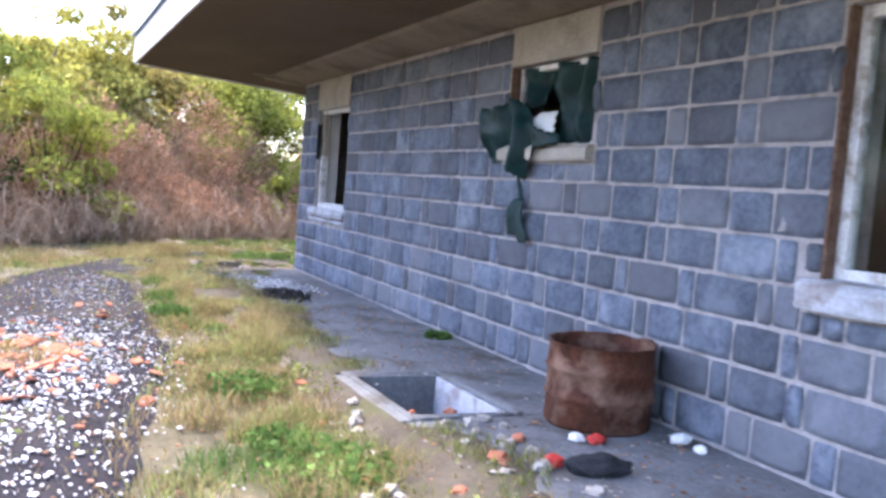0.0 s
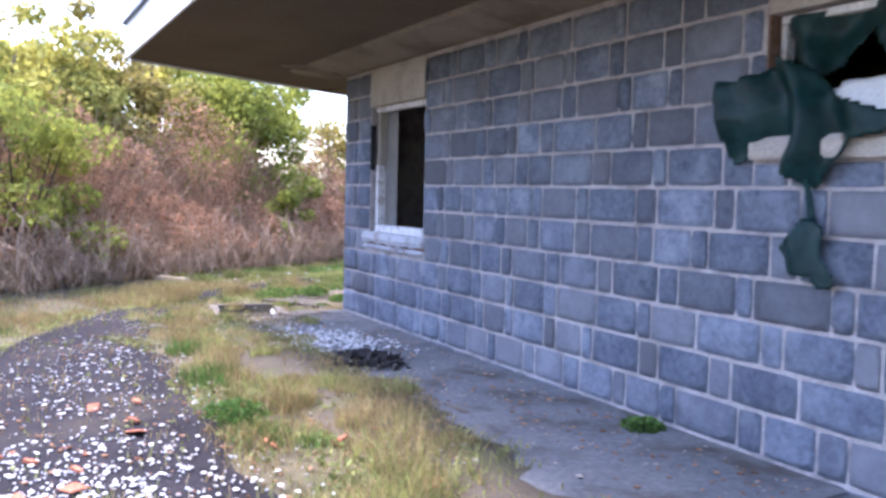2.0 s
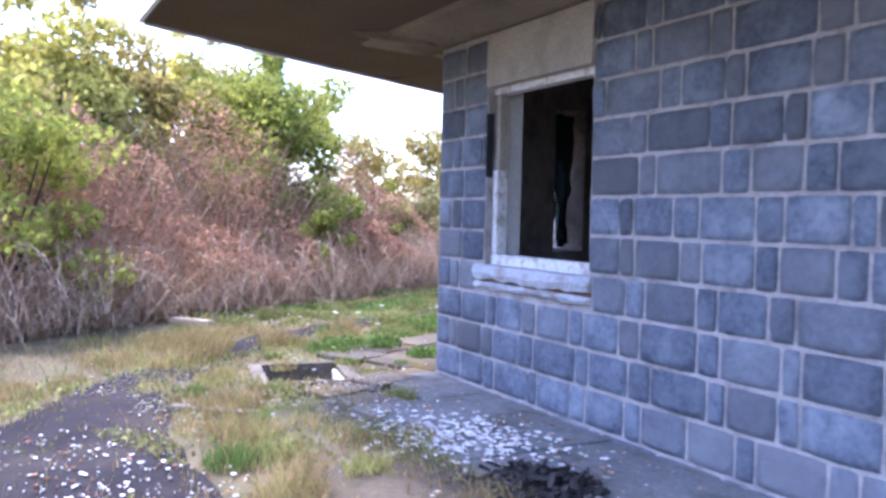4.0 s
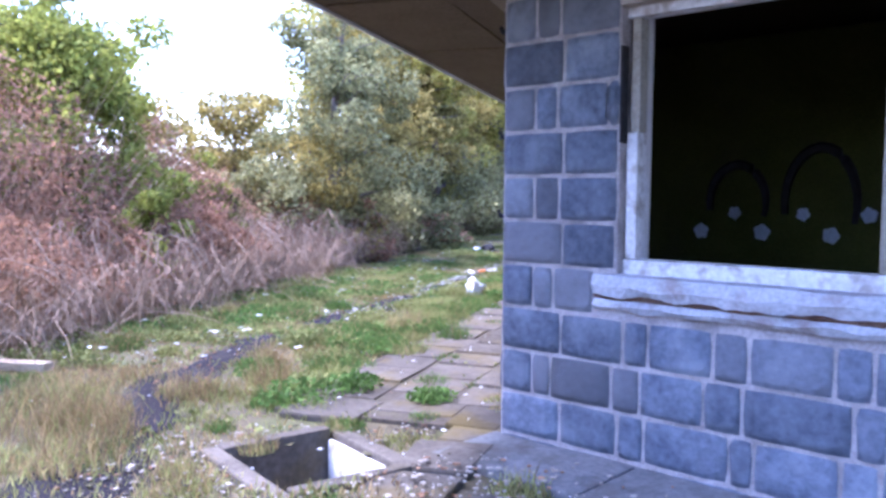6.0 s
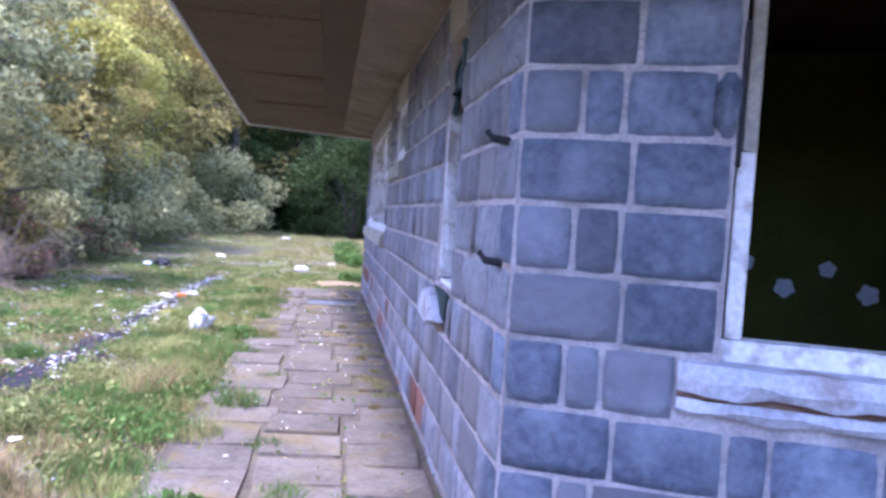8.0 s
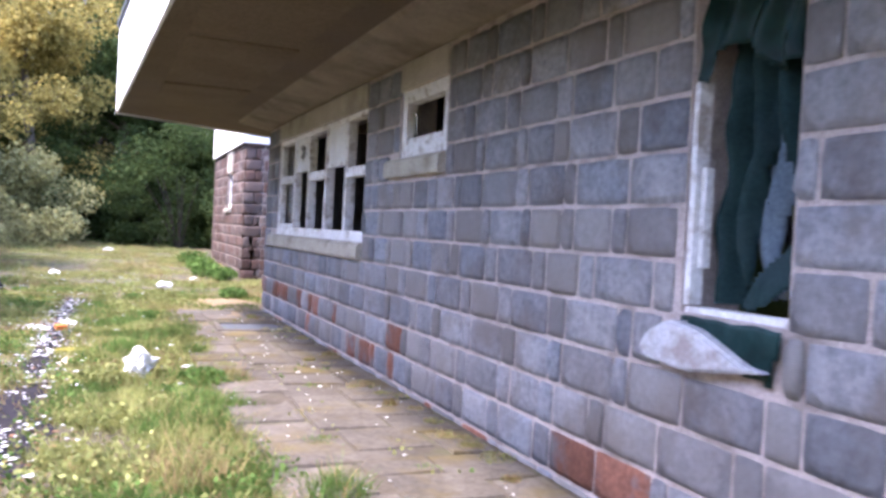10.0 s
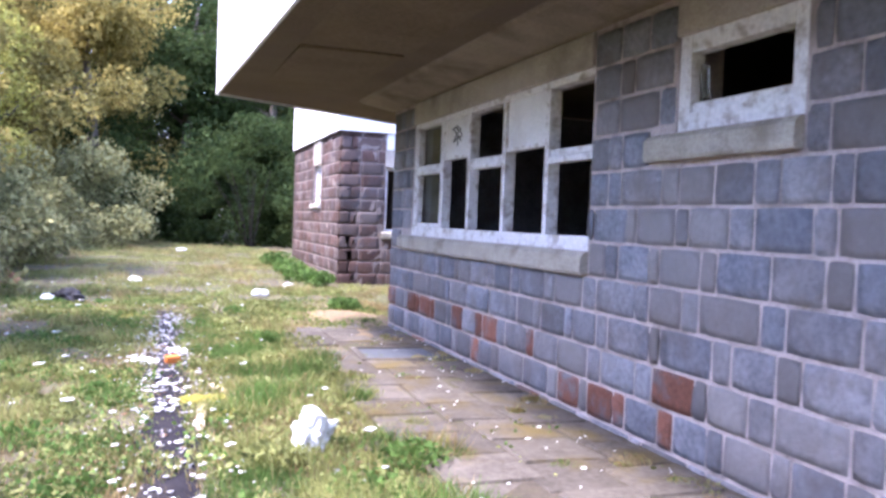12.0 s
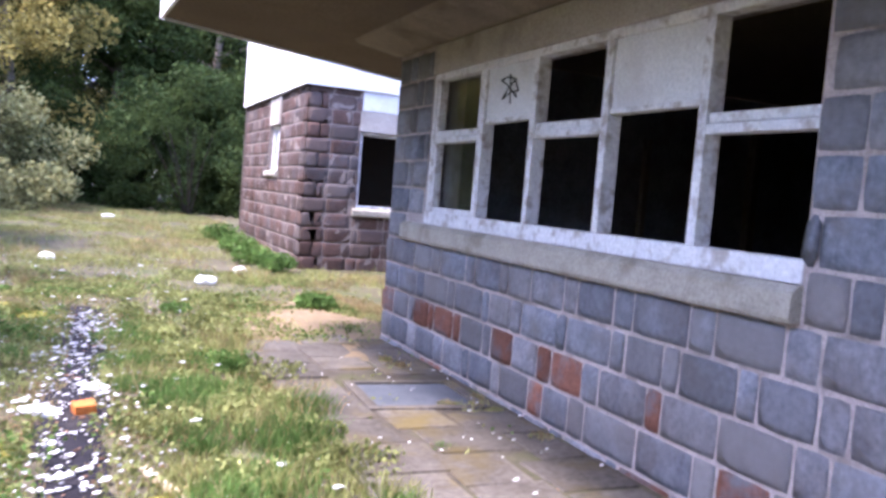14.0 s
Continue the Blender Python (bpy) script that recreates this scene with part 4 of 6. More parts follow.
# small high window
o = OPEN_B["w2"]
w2 = window("window_2", B, o, "small high white timber window with broken glass")
casing(w2, B, *o, w=0.1, d=-0.1, deep=0.09)
bar(w2, B, (o[0] + 0.101, o[1] - 0.101, -0.07, -0.03, o[2] + 0.101, o[2] + 0.15), "bead")
sheet("glass_shard", B, [(5.2, 1.92), (5.21, 2.12), (5.13, 2.1), (5.1, 1.92)], lambda s, z: -0.06, GLASS, w2, "jagged remnant of glass", fold=0.0, step=0.02)

# wide window of five bays
o = OPEN_B["w3"]
w3 = window("window_3", B, o, "wide flaking white timber window with missing panes")
D0, D1 = -0.1, -0.005
edges = [6.22, 6.89, 7.67, 8.46, 9.18, 10.08]
bar(w3, B, (o[0], o[1], D0, D1 + 0.01, o[2], 1.16), "bottom_rail")
bar(w3, B, (o[0], o[1], D0, D1, o[3] - 0.05, o[3]), "top_rail")
for k, s in enumerate(edges):
    if k == 0:
        continue
    a, b = (s - 0.055, s) if k == 5 else (s - 0.03, s + 0.03)
    bar(w3, B, (a, b, D0, D1, 1.161, o[3] - 0.051), "mullion")
for k, (z, kind) in enumerate(((1.72, "open"), (1.84, "panel"), (1.75, "open"), (1.86, "panel"), (1.76, "glass"))):
    a, b = edges[k] + (0.0 if k == 0 else 0.031), edges[k + 1] - (0.056 if k == 4 else 0.031)
    if kind == "panel":
        bar(w3, B, (a, b, D0 + 0.03, D1 - 0.02, z + 0.002, o[3] - 0.052), "panel", PANEL, "flat white infill panel")
        bar(w3, B, (a, b, D0 + 0.02, D1 - 0.01, z - 0.03, z), "rail")
    else:
        bar(w3, B, (a, b, D0, D1, z - 0.045, z), "rail")
        bar(w3, B, (a, b, D0 + 0.01, D1 - 0.015, z + 0.004, z + 0.05), "sash_rail")
    if kind == "glass":
        for z0, z1 in ((1.207, z - 0.046), (z + 0.052, o[3] - 0.052)):
            bar(w3, B, (a, a + 0.05, D0 + 0.02, D1 - 0.01, z0, z1), "sash_stile")
            bar(w3, B, (b - 0.05, b, D0 + 0.02, D1 - 0.01, z0, z1), "sash_stile")
            pane(w3, B, a + 0.051, b - 0.051, z0, z1)
        bar(w3, B, (a, b, D0 + 0.02, D1 - 0.01, 1.162, 1.205), "sash_rail")
# scrawled mark on one panel
bm = bmesh.new()
for (s0, z0), (s1, z1) in (((8.95, 2.12), (8.72, 1.99)), ((8.74, 2.11), (8.92, 1.99)), ((8.83, 2.15), (8.8, 1.95)), ((8.92, 1.99), (8.7, 2.03)), ((8.7, 2.03), (8.78, 2.12)), ((8.78, 2.12), (8.95, 2.12))):
    tube(bm, [B.p(s0, -0.024, z0), B.p((s0 + s1) / 2, -0.023, (z0 + z1) / 2 + 0.015), B.p(s1, -0.024, z1)], [0.008, 0.006, 0.008], 4)
o2 = part("scrawl", bm, BLACKISH, w3, "dark scrawled mark")
o2.matrix_parent_inverse = w3.matrix_basis.inverted()

# things left inside, seen through the empty bays
for s, d, w, h in ((9.6, -2.6, 0.07, 2.0), (10.1, -3.6, 0.09, 2.2), (10.3, -2.4, 0.06, 2.0)):
    tagged(box_part("timber_post", B, (s, s + w, d, d + w, 0.06, h), BARK, bev=0.004), "bare timber post standing in the dark room", "post")

# wing windows
ww = window("window_6", W_FRONT, OPEN_WF[0], "empty white-framed window of the far wing")
casing(ww, W_FRONT, *OPEN_WF[0], w=0.05)
wl = window("window_7", W_LEFT, OPEN_WL[0], "small white-framed window of the far wing")
casing(wl, W_LEFT, *OPEN_WL[0], w=0.08)
bar(wl, W_LEFT, (2.28, 2.36, -0.12, -0.06, 1.58, 2.22), "mullion")
pane(wl, W_LEFT, 2.37, 2.66, 1.59, 2.21)

# ---- drum ----


def drum(at):
    t = empty("steel_drum", at)
    bm = bmesh.new()
    n, r = 40, 0.295
    prof = [(r - 0.012, 0.02), (r - 0.006, 0.0), (r, 0.01), (r, 0.15), (r + 0.014, 0.165), (r, 0.18), (r, 0.3), (r + 0.014, 0.315), (r, 0.33), (r, 0.455), (r + 0.012, 0.462), (r - 0.008, 0.458), (r - 0.01, 0.33), (r - 0.01, 0.03)]
    rings = []
    for q, z in prof:
        rings.append([bm.verts.new(((q + noise.noise((math.cos(a) * 2, math.sin(a) * 2, z * 3)) * 0.012) * math.cos(a), (q + noise.noise((math.cos(a) * 2, math.sin(a) * 2, z * 3)) * 0.012) * math.sin(a), z + (noise.noise((math.cos(a) * 3, math.sin(a) * 3, 7)) * 0.02 if z > 0.4 else 0))) for a in (6.2832 * k / n for k in range(n))])
    for a, b in zip(rings, rings[1:]):
        for k in range(n):
            bm.faces.new((a[k], a[(k + 1) % n], b[(k + 1) % n], b[k]))
    bm.faces.new(rings[-1])
    bmesh.ops.recalc_face_normals(bm, faces=bm.faces[:])
    part("shell", bm, RUST, t, smooth=True)
    bm = bmesh.new()
    for k in range(60):
        a, q = rnd.uniform(0, 6.28), rnd.uniform(0, 0.24)
        bmesh.ops.create_cube(bm, size=1, matrix=Matrix.LocRotScale((q * math.cos(a), q * math.sin(a), rnd.uniform(0.05, 0.16)), Euler((rnd.uniform(0, 3), rnd.uniform(0, 3), 0)), (rnd.uniform(0.02, 0.12), 0.03, 0.02)))
    part("ash", bm, CHAR, t, "burnt rubbish in the bottom")["kind"] = "stuff"
    return tagged(t, "cut-down rusty steel oil drum standing on the apron", "drum")


drum(A.p(7.31, 0.36, -0.01))
# ---- loose things ----


def on_ground(x, y, up=0.0):
    return Vector((x, y, rise(x, y) + up))


def lump(name, at, size, material, label, category, seed, sub=2, rough=0.35, flat=0.0):
    """A crumpled thing: a knobbly closed shape with a flattened foot."""
    bm = bmesh.new()
    bmesh.ops.create_icosphere(bm, subdivisions=sub, radius=1)
    for v in bm.verts:
        c = v.co.copy()
        k = 1 + rough * noise.noise(c * 1.7 + Vector((seed, 0, 0))) + 0.4 * rough * noise.noise(c * 5 + Vector((0, seed, 0)))
        v.co = Vector((c.x * size[0] * k, c.y * size[1] * k, max(c.z * k, -0.75) * size[2] + 0.75 * size[2]))
    ob = part(name, bm, material)
    ob.location = at
    ob.rotation_euler = (0, 0, seed * 1.3)
    return tagged(ob, label, category)


lump("plastic_bag", on_ground(-9.5, 13.76, -0.01), (0.12, 0.1, 0.13), PAPER, "crumpled white plastic bag lying on the grass", "bag", 3.0, sub=4, rough=0.55)
lump("plastic_bag", on_ground(-8.85, 22.1, -0.01), (0.14, 0.1, 0.07), PAPER, "flattened white plastic bag in the grass", "bag", 5.0)
lump("plastic_bag", on_ground(-8.25, 23.2, -0.01), (0.12, 0.09, 0.06), PAPER, "white plastic bag caught in tall grass", "bag", 8.0)
lump("plastic_bag", on_ground(-10.7, 23.8, -0.01), (0.13, 0.09, 0.06), PAPER, "white plastic bag far along the grass", "bag", 9.0)
lump("plastic_bag", on_ground(-9.8, 31.8, -0.01), (0.15, 0.1, 0.06), PAPER, "white plastic bag in the grass by the wing", "bag", 10.0)
lump("ragged_coat", on_ground(-11.5, 21.5, -0.02), (0.34, 0.14, 0.1), BLACKISH, "discarded black coat lying on the grass", "clothing", 4.0, sub=3, rough=0.7)
lump("white_rag", on_ground(-11.75, 21.45, -0.02), (0.16, 0.1, 0.07), PAPER, "white rag beside the black coat", "rag", 6.0)
lump("plastic_tray", on_ground(-10.42, 16.54, 0.0), (0.12, 0.07, 0.028), PAPER, "squashed white plastic tray on the path", "litter", 2.0)
lump("plastic_tray", on_ground(-10.14, 17.0, 0.0), (0.08, 0.05, 0.03), PAPER, "squashed white plastic carton beside the path", "litter", 7.0)
tagged(box_part("carton", Wall((-10.2, 16.52), (1, 0.3), (-0.3, 1)), (-0.06, 0.06, -0.05, 0.05, rise(-10.2, 16.52), rise(-10.2, 16.52) + 0.07), ORANGE, bev=0.008, wob=0.012), "crushed orange carton on the path", "litter")
lump("can", A.p(7.66, 0.62, -0.012), (0.055, 0.035, 0.03), RED, "crushed red drinks can beside the rusty drum", "can", 1.0)
lump("paper_wad", A.p(7.6, 0.7, -0.012), (0.05, 0.04, 0.025), PAPER, "white paper wad by the drum", "paper", 2.5)
lump("paper_wad", A.p(7.76, 0.14, -0.012), (0.07, 0.045, 0.03), PAPER, "white paper wad at the foot of the wall", "paper", 3.3)
lump("bottle_scrap", A.p(7.92, 0.16, -0.012), (0.04, 0.03, 0.025), CHIP, "pale scrap of plastic at the wall foot", "litter", 4.4)
lump("shoe", A.p(8.06, 0.92, -0.014), (0.15, 0.055, 0.06), BLACKISH, "old black shoe lying on its side", "shoe", 0.6, sub=3, rough=0.3)
lump("can", A.p(7.9, 1.05, -0.014), (0.055, 0.04, 0.035), RED, "faded red can beside the shoe", "can", 5.5)
for k, (s, d, r) in enumerate(((7.16, 1.0, 0.035), (7.22, 1.12, 0.045), (7.3, 0.96, 0.03), (7.2, 1.26, 0.03), (7.36, 1.16, 0.035), (6.7, 1.6, 0.03), (6.95, 1.66, 0.035), (7.5, 1.3, 0.03))):
    lump("stone", A.p(s, d, -0.02), (r, r * 0.8, r * 0.7), CONCRETE, "pale lump of rubble at the sump's edge", "stone", 10.0 + k, rough=0.7)


for k in range(46):
    s, d, r = rnd.uniform(6.9, 8.6), rnd.uniform(1.0, 2.0), 0.015 + 0.04 * rnd.random() ** 2
    lump("stone", on_ground(A.p(s, d, 0).x, A.p(s, d, 0).y, 0.035 if d < 1.5 else 0.0), (r, r * 0.8, r * 0.6), CONCRETE if k % 4 else TILE, "pale lump of rubble on the sunlit apron" if k % 4 else "orange lump of broken brick on the apron", "stone", 30.0 + k, rough=0.7)


def plank(at, yaw, ln, w, h, material, label, tilt=0.0):
    f = Wall((at[0], at[1]), (math.cos(yaw), math.sin(yaw)), (-math.sin(yaw), math.cos(yaw)))
    z = rise(*at) + 0.006
    return tagged(box_part("plank", f, (-ln / 2, ln / 2, -w / 2, w / 2, z, z + h), material, bev=0.004, wob=0.006), label, "plank")


plank((-10.05, 14.55), 1.5, 0.62, 0.05, 0.025, PINE, "pale broken batten lying beside the path")
plank((-9.85, 15.3), 1.9, 0.6, 0.035, 0.02, PINE, "pale broken batten lying in the moss")
plank((-8.64, 14.66), 2.4, 0.26, 0.045, 0.02, WHITE, "short white painted batten on the paving")
plank((-8.95, 14.1), 2.5, 0.18, 0.04, 0.02, WHITE, "short white painted batten on the paving")
plank((-11.4, 8.3), 0.2, 0.55, 0.13, 0.06, PINE, "weathered orange timber offcut on the grass")
plank((-7.9, 6.0), 0.45, 0.6, 0.09, 0.03, BARK, "brown rotten board lying at the apron's edge")
plank((-3.3, 4.35), -0.9, 0.7, 0.07, 0.03, BARK, "grey rotten board beside the sump")
plank((-3.05, 4.05), -0.85, 0.6, 0.06, 0.03, BARK, "grey rotten board beside the sump")
plank((-4.0, 5.35), -0.35, 0.7, 0.05, 0.04, BARK, "brown rotten stick on the apron")
plank((-3.3, 5.3), -0.3, 0.35, 0.04, 0.03, BARK, "brown rotten stick on the apron")

# drain cover in the paving
cover = empty("drain_cover", (-8.2, 16.66, 0))
cf = Wall((-8.2, 16.66), (0.98, -0.05), (0.05, 0.98))
for q in ((-0.4, 0.4, -0.36, -0.3), (-0.4, 0.4, 0.3, 0.36), (-0.4, -0.33, -0.3, 0.3), (0.33, 0.4, -0.3, 0.3)):
    bar(cover, cf, (*q, -0.1, -0.014), "rim", PAVER)
bar(cover, cf, (-0.33, 0.33, -0.3, 0.3, -0.1, -0.03), "plate", SLATE)
tagged(cover, "dark slate drain cover in a worn concrete rim", "drain cover", kind="structure")

# two small iron brackets left in the side wall near the corner
for z in (1.13, 1.56, 2.12):
    bm = bmesh.new()
    tube(bm, [B.p(0.16, -0.01, z), B.p(0.17, 0.06, z + 0.01), B.p(0.2, 0.075, z + 0.035)], [0.016, 0.014, 0.012], 6)
    tagged(part("iron_bracket", bm, BLACKISH), "short rusted iron bracket fixed to the wall", "bracket", group="brackets by the corner")


def flat_shards(name, pts, size, material, label):
    """Flakes lying about: small thin tilted plates."""
    v, fc = [], []
    for x, y, up in pts:
        r = size * rnd.choice((0.4, 0.5, 0.7, 0.8, 1.0, 1.5))
        z = rise(x, y) + up
        a0, tilt = rnd.uniform(0, 6.28), rnd.uniform(0, 0.35)
        n = rnd.choice((4, 5))
        ring = [(r * rnd.uniform(0.6, 1.1) * math.cos(a0 + 6.2832 * k / n), r * rnd.uniform(0.4, 0.9) * math.sin(a0 + 6.2832 * k / n)) for k in range(n)]
        b = len(v)
        for dz in (0.0, 0.006):
            v += [(x + p, y + q, z + dz + 0.004 + tilt * (p + r) * 0.5) for p, q in ring]
        fc.append(tuple(b + n + k for k in range(n)))
        fc += [(b + k, b + (k + 1) % n, b + n + (k + 1) % n, b + n + k) for k in range(n)]
    return tagged(mesh_ob(name, v, fc, material), label, "debris", kind="stuff")


def near_path(t):
    i = min(int(t), len(PATH_LINE) - 2)
    a, b = PATH_LINE[i], PATH_LINE[i + 1]
    f = t - i
    return a[0] + (b[0] - a[0]) * f, a[1] + (b[1] - a[1]) * f, a[2] + (b[2] - a[2]) * f


pts = []
for _ in range(5200):
    x, y, w = near_path(1.2 + 2.1 * rnd.random() ** 0.8)
    pts.append((x + rnd.gauss(0, 0.48), y + rnd.gauss(0, 0.42), 0.012))
for _ in range(900):
    x, y, w = near_path(rnd.uniform(2.6, 5.0))
    if noise.noise((x * 1.6, y * 1.6, 0)) > -0.15:
        pts.append((x + rnd.gauss(0.1, 0.38), y + rnd.gauss(0.1, 0.3), 0.012))
flat_shards("plaster_flakes", pts, 0.0135, CHIP, "scattered white plaster flakes over the asphalt")
pts = [(-6.35 + rnd.gauss(0, 0.34), 6.45 + rnd.gauss(0, 0.22), 0.05) for _ in range(520)]
flat_shards("plaster_flakes", pts, 0.018, CHIP, "heap of white plaster flakes at the apron's edge")
pts = []
for _ in range(950):
    x, y, w = near_path(8.5 + 2.4 * rnd.random() ** 0.6)
    k = noise.noise((x, y * 0.9, 2))
    if k > -0.2:
        pts.append((x + rnd.gauss(0, 0.2 + 0.1 * max(k, 0)), y + rnd.gauss(0, 0.1), 0.014))
flat_shards("plaster_flakes", pts, 0.018, CHIP, "white plaster flakes strewn along the narrow path")
pts = [(rnd.uniform(-12.0, -9.0), rnd.uniform(8.5, 24), 0.03) for _ in range(330)] + [(rnd.uniform(-9.0, -7.75), rnd.uniform(8, 18), 0.055) for _ in range(110)] + [(rnd.uniform(-11, -5), rnd.uniform(4.5, 8), 0.03) for _ in range(130)]
flat_shards("litter_scraps", pts, 0.012, CHIP, "small white scraps littering grass and paving")
pts = [(rnd.uniform(-12.2, -9.1), rnd.uniform(8.5, 24), 0.05) for _ in range(120)]
flat_shards("litter_scraps", pts, 0.034, PAPER, "larger white scraps of plastic and paper in the grass")
pts = [A.p(rnd.uniform(0.2, 9.5), rnd.uniform(0.1, 1.4), 0) for _ in range(160)]
flat_shards("apron_scraps", [(p.x, p.y, 0.052) for p in pts], 0.016, CONCRETE, "small pale scraps on the concrete apron")

# leaf litter and grit on the bare ground
def litter(name, n, x0, x1, y0, y1, size, material, label):
    spots = []
    while len(spots) < n:
        x, y = rnd.uniform(x0, x1), rnd.uniform(y0, y1)
        s, d = (Vector((x, y, 0)) - A.o).dot(A.u), (Vector((x, y, 0)) - A.o).dot(A.n)
        if inside_pit(x, y) or (s > -0.4 and d < 0.15) or (y > 7.5 and x > -7.8) or noise.noise((x * 1.1, y * 1.1, 71)) < -0.2:
            continue
        spots.append((x, y, 0.05 if s > -0.3 and d < 1.5 else 0.012))
    flat_shards(name, spots, size, material, label)


litter("leaf_litter", 2600, -9.5, 0.5, 1.2, 8.0, 0.014, DRY_LEAF, "dead brown leaf scraps strewn over the bare soil")
litter("leaf_litter", 2600, -12.0, -7.8, 7.5, 20.0, 0.014, DRY_LEAF, "dead brown leaf scraps strewn over turf and paving")
litter("grit", 1500, -9.5, 0.5, 1.2, 7.8, 0.011, CONCRETE, "grey grit and crumbs of concrete on the soil")
litter("grit", 700, -9.3, -7.0, 5.6, 8.0, 0.014, CONCRETE, "grey grit and crumbs of concrete round the inspection pit")
litter("dirt_crumbs", 2200, -9.2, -7.7, 6.4, 18.4, 0.014, DIRT, "crumbs of dark soil lying over the paving")

for k in range(230):
    r = 0.018 + 0.062 * rnd.random() ** 1.8
    x, y = -4.2 + rnd.gauss(0, 0.52), 2.62 + rnd.gauss(0, 0.34)
    if k > 205:
        x, y = rnd.uniform(-6.2, -2.2), rnd.uniform(2.6, 4.8)
    n = rnd.choice((4, 5, 6))
    a0 = rnd.uniform(0, 6.28)
    ring = [(r * rnd.uniform(0.6, 1.2) * math.cos(a0 + 6.2832 * q / n), r * rnd.uniform(0.5, 1.1) * math.sin(a0 + 6.2832 * q / n)) for q in range(n)]
    h = rnd.uniform(0.006, 0.015)
    tx, ty = rnd.uniform(-0.4, 0.4), rnd.uniform(-0.4, 0.4)
    v = [(p, q, z + tx * p + ty * q) for z, m in ((0, 1), (h, 0.9)) for p, q in [(a * m, b * m) for a, b in ring]]
    sh = mesh_ob("tile_shard", v, [tuple(range(n))[::-1], tuple(range(n, 2 * n))] + [(q, (q + 1) % n, n + (q + 1) % n, n + q) for q in range(n)], TILE)
    sh.location = on_ground(x, y, 0.012 + 0.2 * r)
    tagged(sh, "broken orange clay tile shard on the ground", "tile shard", group="orange tile shards")

# burnt heap
bm = bmesh.new()
for k in range(190):
    x, y = -5.5 + rnd.gauss(0, 0.15), 6.02 + rnd.gauss(0, 0.12)
    q = math.hypot(x + 5.55, y - 6.0)
    bmesh.ops.create_cube(bm, size=1, matrix=Matrix.LocRotScale((x, y, -0.04 + max(0.0, 0.1 - 0.25 * q) * rnd.random() + 0.03), Euler((rnd.uniform(-0.5, 0.5), rnd.uniform(-0.5, 0.5), rnd.uniform(0, 6.28))), (rnd.uniform(0.02, 0.1), rnd.uniform(0.01, 0.03), rnd.uniform(0.01, 0.022))))
tagged(part("burnt_heap", bm, CHAR), "heap of charred black sticks at the apron's edge", "ashes", kind="stuff")

# moss cushions
for x, y, r in ((-10.02, 15.1, 0.2), (-9.8, 14.6, 0.17), (-9.55, 14.9, 0.2), (-10.55, 19.6, 0.25), (-10.6, 15.9, 0.14), (-10.9, 20.2, 0.22)):
    lump("moss_cushion", on_ground(x, y, -0.015), (r, r * 0.6, 0.03), MOSS, "bright yellow moss cushion beside the path", "moss", x + y, sub=3, rough=0.5)

# ---- grass ----


def wall_dist(x, y):
    q = Vector((x, y, 0)) - A.o
    return q.dot(A.u), q.dot(A.n)


def path_gap(x, y):
    best = 9.0
    for (x0, y0, w0), (x1, y1, w1) in zip(PATH_LINE, PATH_LINE[1:]):
        dx, dy = x1 - x0, y1 - y0
        t = min(1, max(0, ((x - x0) * dx + (y - y0) * dy) / (dx * dx + dy * dy)))
        best = min(best, math.hypot(x - x0 - t * dx, y - y0 - t * dy) - (w0 + (w1 - w0) * t) / 2)
    return best


def turf(x, y):
    """0 to 1: how thick the grass grows."""
    if inside_pit(x, y):
        return 0.0
    s, d = wall_dist(x, y)
    if y < 8.5 and s > -0.4 and d < (0.98 if s < 5.2 else 1.16) + 0.3 * noise.noise((s * 1.1, 0, 8)) + 0.12 * noise.noise((s * 4, 0, 8)):
        return 0.0
    if y >= 7.0 and x > -7.75 and y < 19.2:
        return 0.0
    if x > -7.25 and y > 23.8:
        return 0.0
    if y > 7.6 and y < 18.4 and x > -9.05 + 0.25 * noise.noise((0, y * 1.5, 3)):
        return 0.06 if noise.noise((x * 3, y * 3, 6)) > 0.25 else 0.0
    g = path_gap(x, y)
    if g < 0:
        over = noise.noise((x * 1.1, y * 0.8, 17))
        if 5.2 < y < 7.7 or 10.2 < y < 10.8:
            over += 0.35
        return 0.5 if over > 0.3 else 0.03 if g < -0.1 else 0.22
    k = noise.noise((x * 0.9, y * 0.9, 11)) + 0.5 * noise.noise((x * 2.6, y * 2.6, 12))
    base = 0.3 + 1.25 * k
    if y > 9:
        base += 0.14
    else:
        base += 0.02
    return min(1.0, max(0.05, base))


def sow(n, x0, x1, y0, y1):
    out = []
    while len(out) < n:
        x, y = rnd.uniform(x0, x1), rnd.uniform(y0, y1)
        if rnd.random() < turf(x, y):
            s, d = wall_dist(x, y)
            out.append((x, y, rise(x, y) - 0.004 + (0.05 if d < 1.5 and s > -0.3 and y < 8.5 else 0)))
    return np.array(out)


